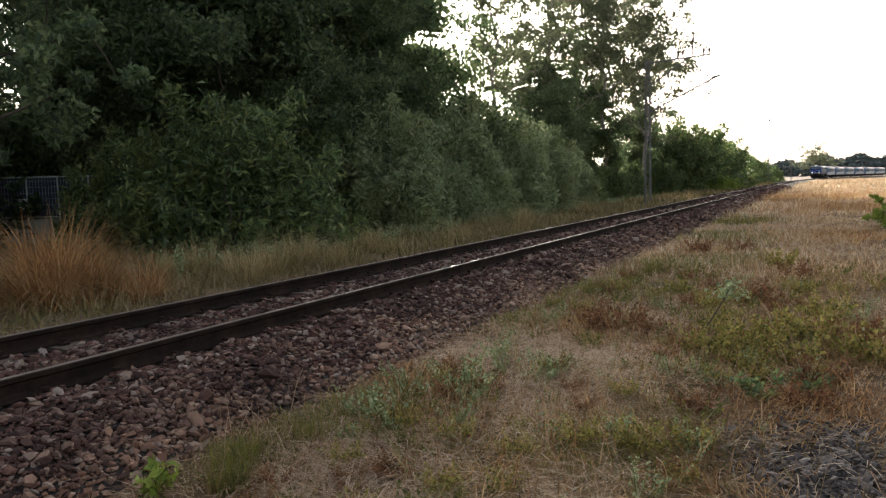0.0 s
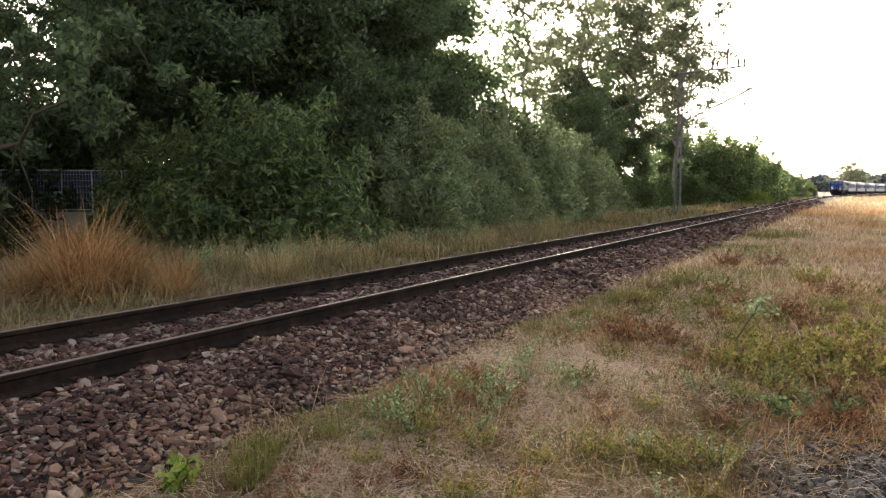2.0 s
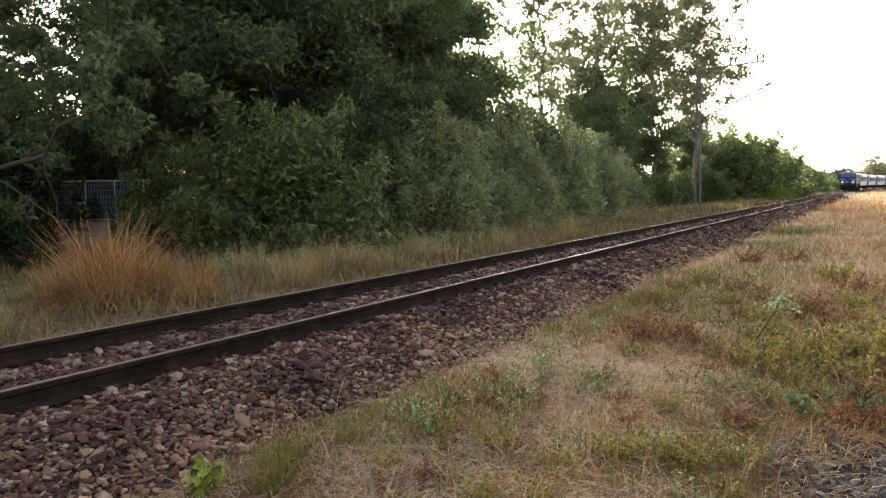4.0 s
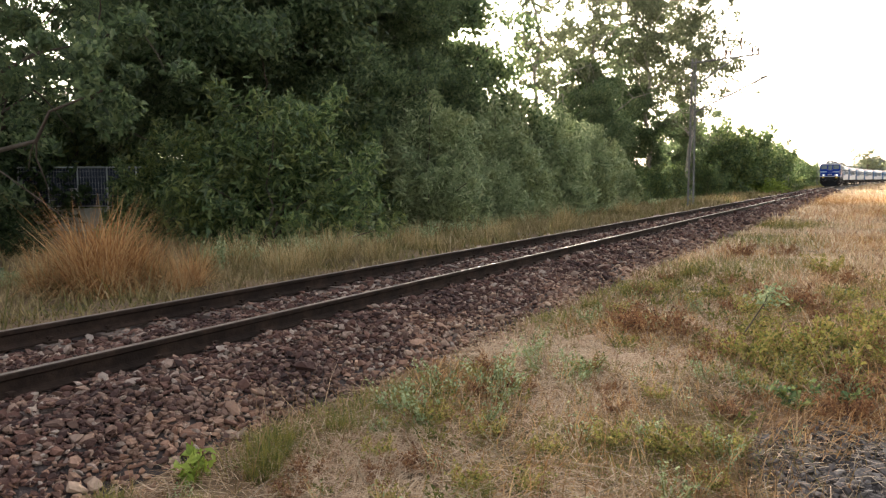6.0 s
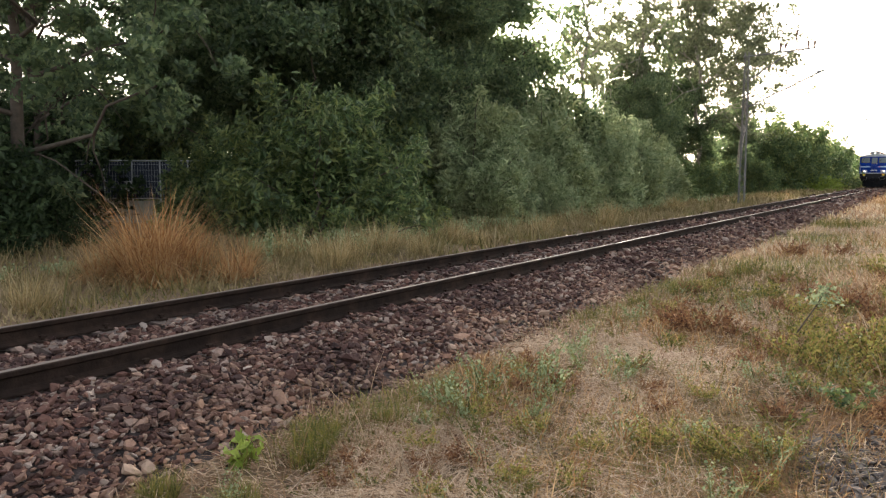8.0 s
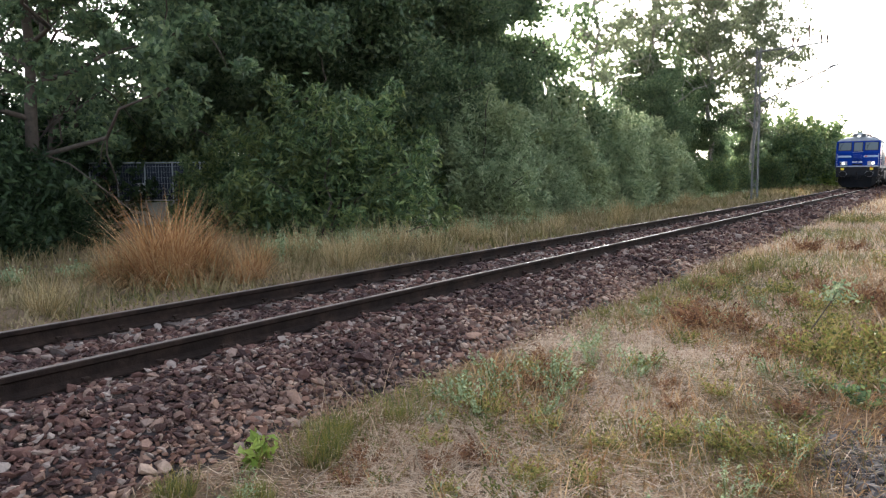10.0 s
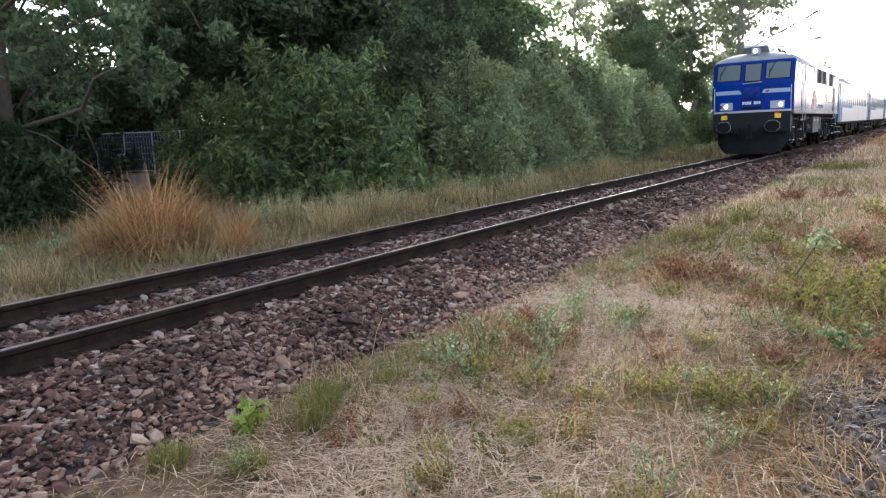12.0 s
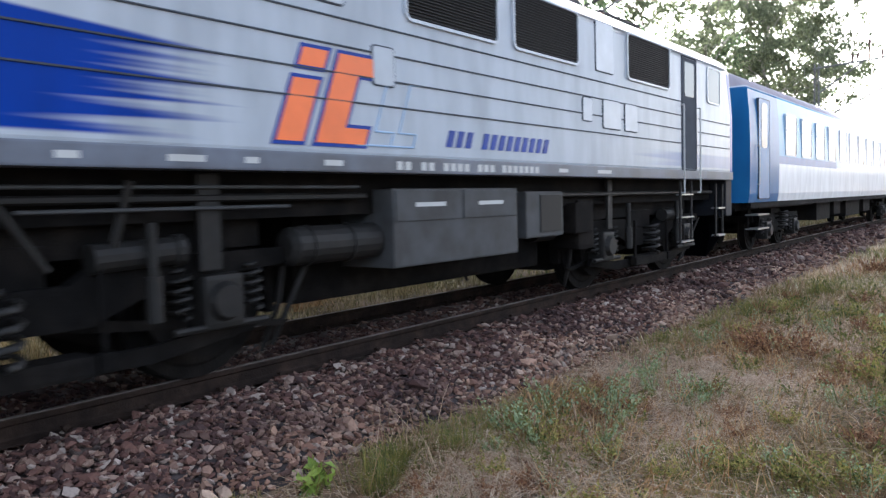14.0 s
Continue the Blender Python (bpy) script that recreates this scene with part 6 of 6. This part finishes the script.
    for x, y, r, s in ((2.72, 3.15, 80, 0.9), (2.5, 3.5, 190, 0.85), (2.7, 3.95, 260, 0.8), (2.62, 4.85, 20, 0.7), (1.17, 5.0, 140, 0.5), (2.45, 8.3, 90, 0.8), (2.6, 9.6, 10, 1.0), (2.75, 11, 200, 1.1), (3.1, 13.5, 300, 1.2),
                       (2.42, 2.3, 300, 0.8), (2.85, 2.5, 70, 0.8), (4.03, 3.5, 30, 0.6)):
        again(g, x, y, r, s)
    weeds = "weeds in the meadow"
    b = put(make_weed("weed", "bright lime-green broad-leaved seedling at the stones' edge", weeds, 16, 0.2, 0.11, 0.05, 6, LEAF_LIME, 61, 0.55), 2.47, 2.86)
    y = put(make_weed("weed", "sprawling dull green weed with small leaves", weeds, 9, 0.16, 0.24, 0.017, 16, GREENS, 62), 3.16, 4.75)
    for px, py, r, s in ((3.3, 5.75, 40, 0.9), (2.85, 5.2, 100, 0.8), (3.6, 4.1, 170, 0.7), (3.9, 5.4, 250, 0.8), (4.35, 5.0, 310, 0.7), (4.9, 6.6, 20, 1.3), (5.1, 7.4, 90, 1.4), (3.2, 3.2, 200, 0.7), (3.8, 2.9, 120, 0.6),
                         (4.2, 8.2, 280, 1.0), (5.5, 8.7, 30, 1.4), (3.0, 6.9, 60, 0.9), (4.7, 10.5, 60, 1.5), (6.0, 10, 150, 1.6), (3.4, 9.2, 10, 1.0), (6.1, 7.6, 220, 1.3)):
        again(y, px, py, r, s)
    airy = put(make_weed("weed", "straggling yellow-green weed with thin upright stalks", weeds, 7, 0.36, 0.2, 0.016, 14, LEAF_WILLOW, 71, 0.6, stem_mat=RUSSET), 4.2, 4.6)
    rng = np.random.default_rng(72)
    for k in range(46):
        wy = 2.3 + 10 * rng.random()
        again(airy, rng.uniform(2.8, 4.3 + 0.25 * wy), wy, rng.uniform(0, 360), rng.uniform(0.45, 1.0) * (0.8 + wy * 0.03))
    rng = np.random.default_rng(67)
    for k in range(50):
        wy = rng.uniform(2.0, 15)
        again(y, rng.uniform(2.7, 4.2 + 0.25 * wy), wy, rng.uniform(0, 360), rng.uniform(0.5, 1.25) * (0.8 + wy * 0.05))
    d = put(make_weed("weed", "dark green leafy weed beside the grey chippings", weeds, 12, 0.22, 0.26, 0.035, 14, LEAF, 63), 5.42, 6.1)
    again(d, 5.75, 6.35, 100, 0.9), again(d, 5.05, 6.3, 200, 0.6)
    m = put(make_weed("weed", "tall upright green weed spike in the verge", weeds, 5, 0.8, 0.12, 0.05, 40, LEAF_WILLOW, 64, 0.7), -5.0, 10.0)
    for px, py, r, s in ((-5.6, 12.8, 60, 0.75), (-6.3, 15.6, 160, 0.8), (-5.8, 8.9, 20, 0.6), (-6.0, 19.5, 10, 0.8), (-6.2, 24, 190, 0.9), (-5.2, 4.6, 90, 0.7)):
        again(m, px, py, r, s)
    low = put(make_weed("weed", "low yellow-green ground plant spreading in the verge", weeds, 26, 0.38, 0.6, 0.05, 22, LEAF_WILLOW, 65, 0.5), -4.8, 13.0)
    for px, py, r, s in ((-5.4, 15.5, 30, 1.1), (-5.6, 18.5, 90, 1.2), (-5.6, 22, 170, 1.2), (-6.0, 27, 210, 1.3), (-6.4, 33, 300, 1.4), (-6, 11.2, 40, 0.8), (-6.6, 40, 70, 1.6), (-6.3, 49, 70, 1.6), (-6.2, 58, 170, 1.6)):
        again(low, px, py, r, s)
    rng = np.random.default_rng(68)
    for k in range(34):
        wy = 2 + 30 * rng.random() ** 1.3
        again(low, rng.uniform(-7.6, -5.6), wy, rng.uniform(0, 360), rng.uniform(0.6, 1.3))
    for k in range(9):
        wy = 3 + 24 * rng.random()
        again(p, rng.uniform(-6.6, -3.0), wy, rng.uniform(0, 360), rng.uniform(0.6, 1.15))
    for k in range(14):
        wy = 4 + 26 * rng.random()
        again(m, rng.uniform(-7.0, -4.6), wy, rng.uniform(0, 360), rng.uniform(0.5, 0.95))
    # slanting sprig with a tuft of yellow-green leaves
    sprig = tagged(new("sapling"), "thin leaning sapling with pale yellow-green leaves", "sapling", "")
    rng = np.random.default_rng(66)
    line = crooked((0, 0, -0.03), (0.33, 0.28, 0.6), rng, 5, 0.04)
    twigs = [(line, list(np.linspace(0.011, 0.005, 6)))]
    for k in range(3):
        twigs.append((crooked(line[4], line[5] + rng.normal(0, 0.08, 3), rng, 2, 0.1), [0.003, 0.002, 0.001]))
    part("stem", tubes_mesh("stem", twigs, BARK, 5), None, sprig)
    pts = line[5] + rng.normal(0, 1, (170, 3)) * np.array([0.085, 0.085, 0.06])
    v, f = leaf_quads(pts, 0.032, rng, 1.4)
    part("foliage", mesh_of("foliage", v, f, LEAF_WILLOW), None, sprig)
    put(sprig, 4.68, 7.6)
    # dead stalks lying about
    lines = []
    for k in range(420):
        x, yv = rng.uniform(2.5, 6.6), rng.uniform(2.0, 12)
        a, L = rng.uniform(0, 6.283), rng.uniform(0.15, 0.55)
        z = float(ground_z(x, yv))
        lines.append((crooked((x, yv, z + 0.02), (x + math.cos(a) * L, yv + math.sin(a) * L, z + rng.uniform(0.05, 0.28)), rng, 3, 0.08), [0.0028, 0.0024, 0.002, 0.0012]))
    pale = material("dead_stalk", (0.36, 0.29, 0.2), 0.9, vary=0.3, scale=5)
    tagged(part("dead_stalks", tubes_mesh("dead_stalks", lines, pale, 4)), "bleached dead stalks lying across the meadow", "stalks", kind="stuff")


def build_fence():
    """A short stretch of mesh fence on a concrete plinth, seen through a gap in the trees."""
    galv = material("galvanised_fence", (0.42, 0.45, 0.46), 0.5, 0.5, 0.15, 9)
    fence = tagged(new("mesh_fence"), "galvanised wire mesh fence on a concrete plinth", "fence")
    fence.matrix_basis = pose(-17.4, 15.8, 0.0, 0, 0, 33)
    part("plinth", boxed(-2.6, 2.6, -0.08, 0.08, -0.6, 0.42, 0.01), material("pale_plinth_concrete", (0.30, 0.31, 0.28), 0.9, vary=0.2, scale=8, bump=0.3), fence)
    for k in range(6):
        part("post", rods([((-2.5 + k, 0, 0.2), (-2.5 + k, 0, 1.86))], 0.03, 8), galv, fence)
    part("rail_bar", rods([((-2.5, 0, 1.84), (2.5, 0, 1.84)), ((-2.5, 0, 0.5), (2.5, 0, 0.5))], 0.02, 6), galv, fence)
    wires = [((-2.5 + 0.1 * k, 0, 0.45), (-2.5 + 0.1 * k, 0, 1.84)) for k in range(51)] + [((-2.5, 0, 0.5 + 0.2 * k), (2.5, 0, 0.5 + 0.2 * k)) for k in range(7)]
    part("wire_mesh", rods(wires, 0.004, 4), galv, fence)
    part("screen", boxed(-2.5, 2.5, 0.02, 0.035, 0.5, 1.8), material("dark_blue_screen_cloth", (0.022, 0.03, 0.05), 0.8, vary=0.25, scale=3, bump=0.3, bump_scale=12), fence, "dark blue screen cloth behind the mesh")
    part("sign", boxed(-0.75, -0.45, -0.06, -0.04, 0.75, 1.12, 0.005), WHITE, fence, "small blank white board")


build_fence()
build_green()
build_stones(BED)


# ---------------------------------------------------------------- what moves
FRONT = [(0.0, 253.0), (2.5, 204.5), (5.0, 156.0), (7.5, 109.5), (8.0, 100.6), (10.5, 55.8), (11.0, 47.3), (11.5, 39.0), (12.0, 30.8), (12.5, 22.7), (13.0, 14.4), (13.5, 6.3), (14.0, -1.7)]


def front_at(t):
    """Metres along the track of the engine's front; a smooth curve through FRONT."""
    ts, ys = [p[0] for p in FRONT], [p[1] for p in FRONT]
    k = min(max(sum(1 for q in ts if q <= t) - 1, 0), len(ts) - 2)
    def slope(i):
        lo, hi = max(i - 1, 0), min(i + 1, len(ts) - 1)
        return (ys[hi] - ys[lo]) / (ts[hi] - ts[lo])
    h = ts[k + 1] - ts[k]
    u = (t - ts[k]) / h
    return ((2 * u ** 3 - 3 * u ** 2 + 1) * ys[k] + (u ** 3 - 2 * u ** 2 + u) * h * slope(k)
            + (3 * u ** 2 - 2 * u ** 3) * ys[k + 1] + (u ** 3 - u ** 2) * h * slope(k + 1))


def motions():
    times = [0.25 * k for k in range(57)]
    for thing, behind in TRAIN:
        rows = []
        for t in times:
            a, b = on_track(front_at(t) + behind), on_track(front_at(t) + behind + 20)
            rows.append((t, pose(a[0], a[1], 0, 0, 0, -math.degrees(math.atan2(b[0] - a[0], b[1] - a[1])))))
        walk(thing, rows)
    for wheel, m, radius in WHEELS:
        rows = []
        for k in range(421):
            a = (front_at(0) - front_at(k / 30)) / radius
            rows.append((k / 30, m @ pose(0, 0, 0, math.degrees(a) % 360)))
        walk(wheel, rows)


motions()
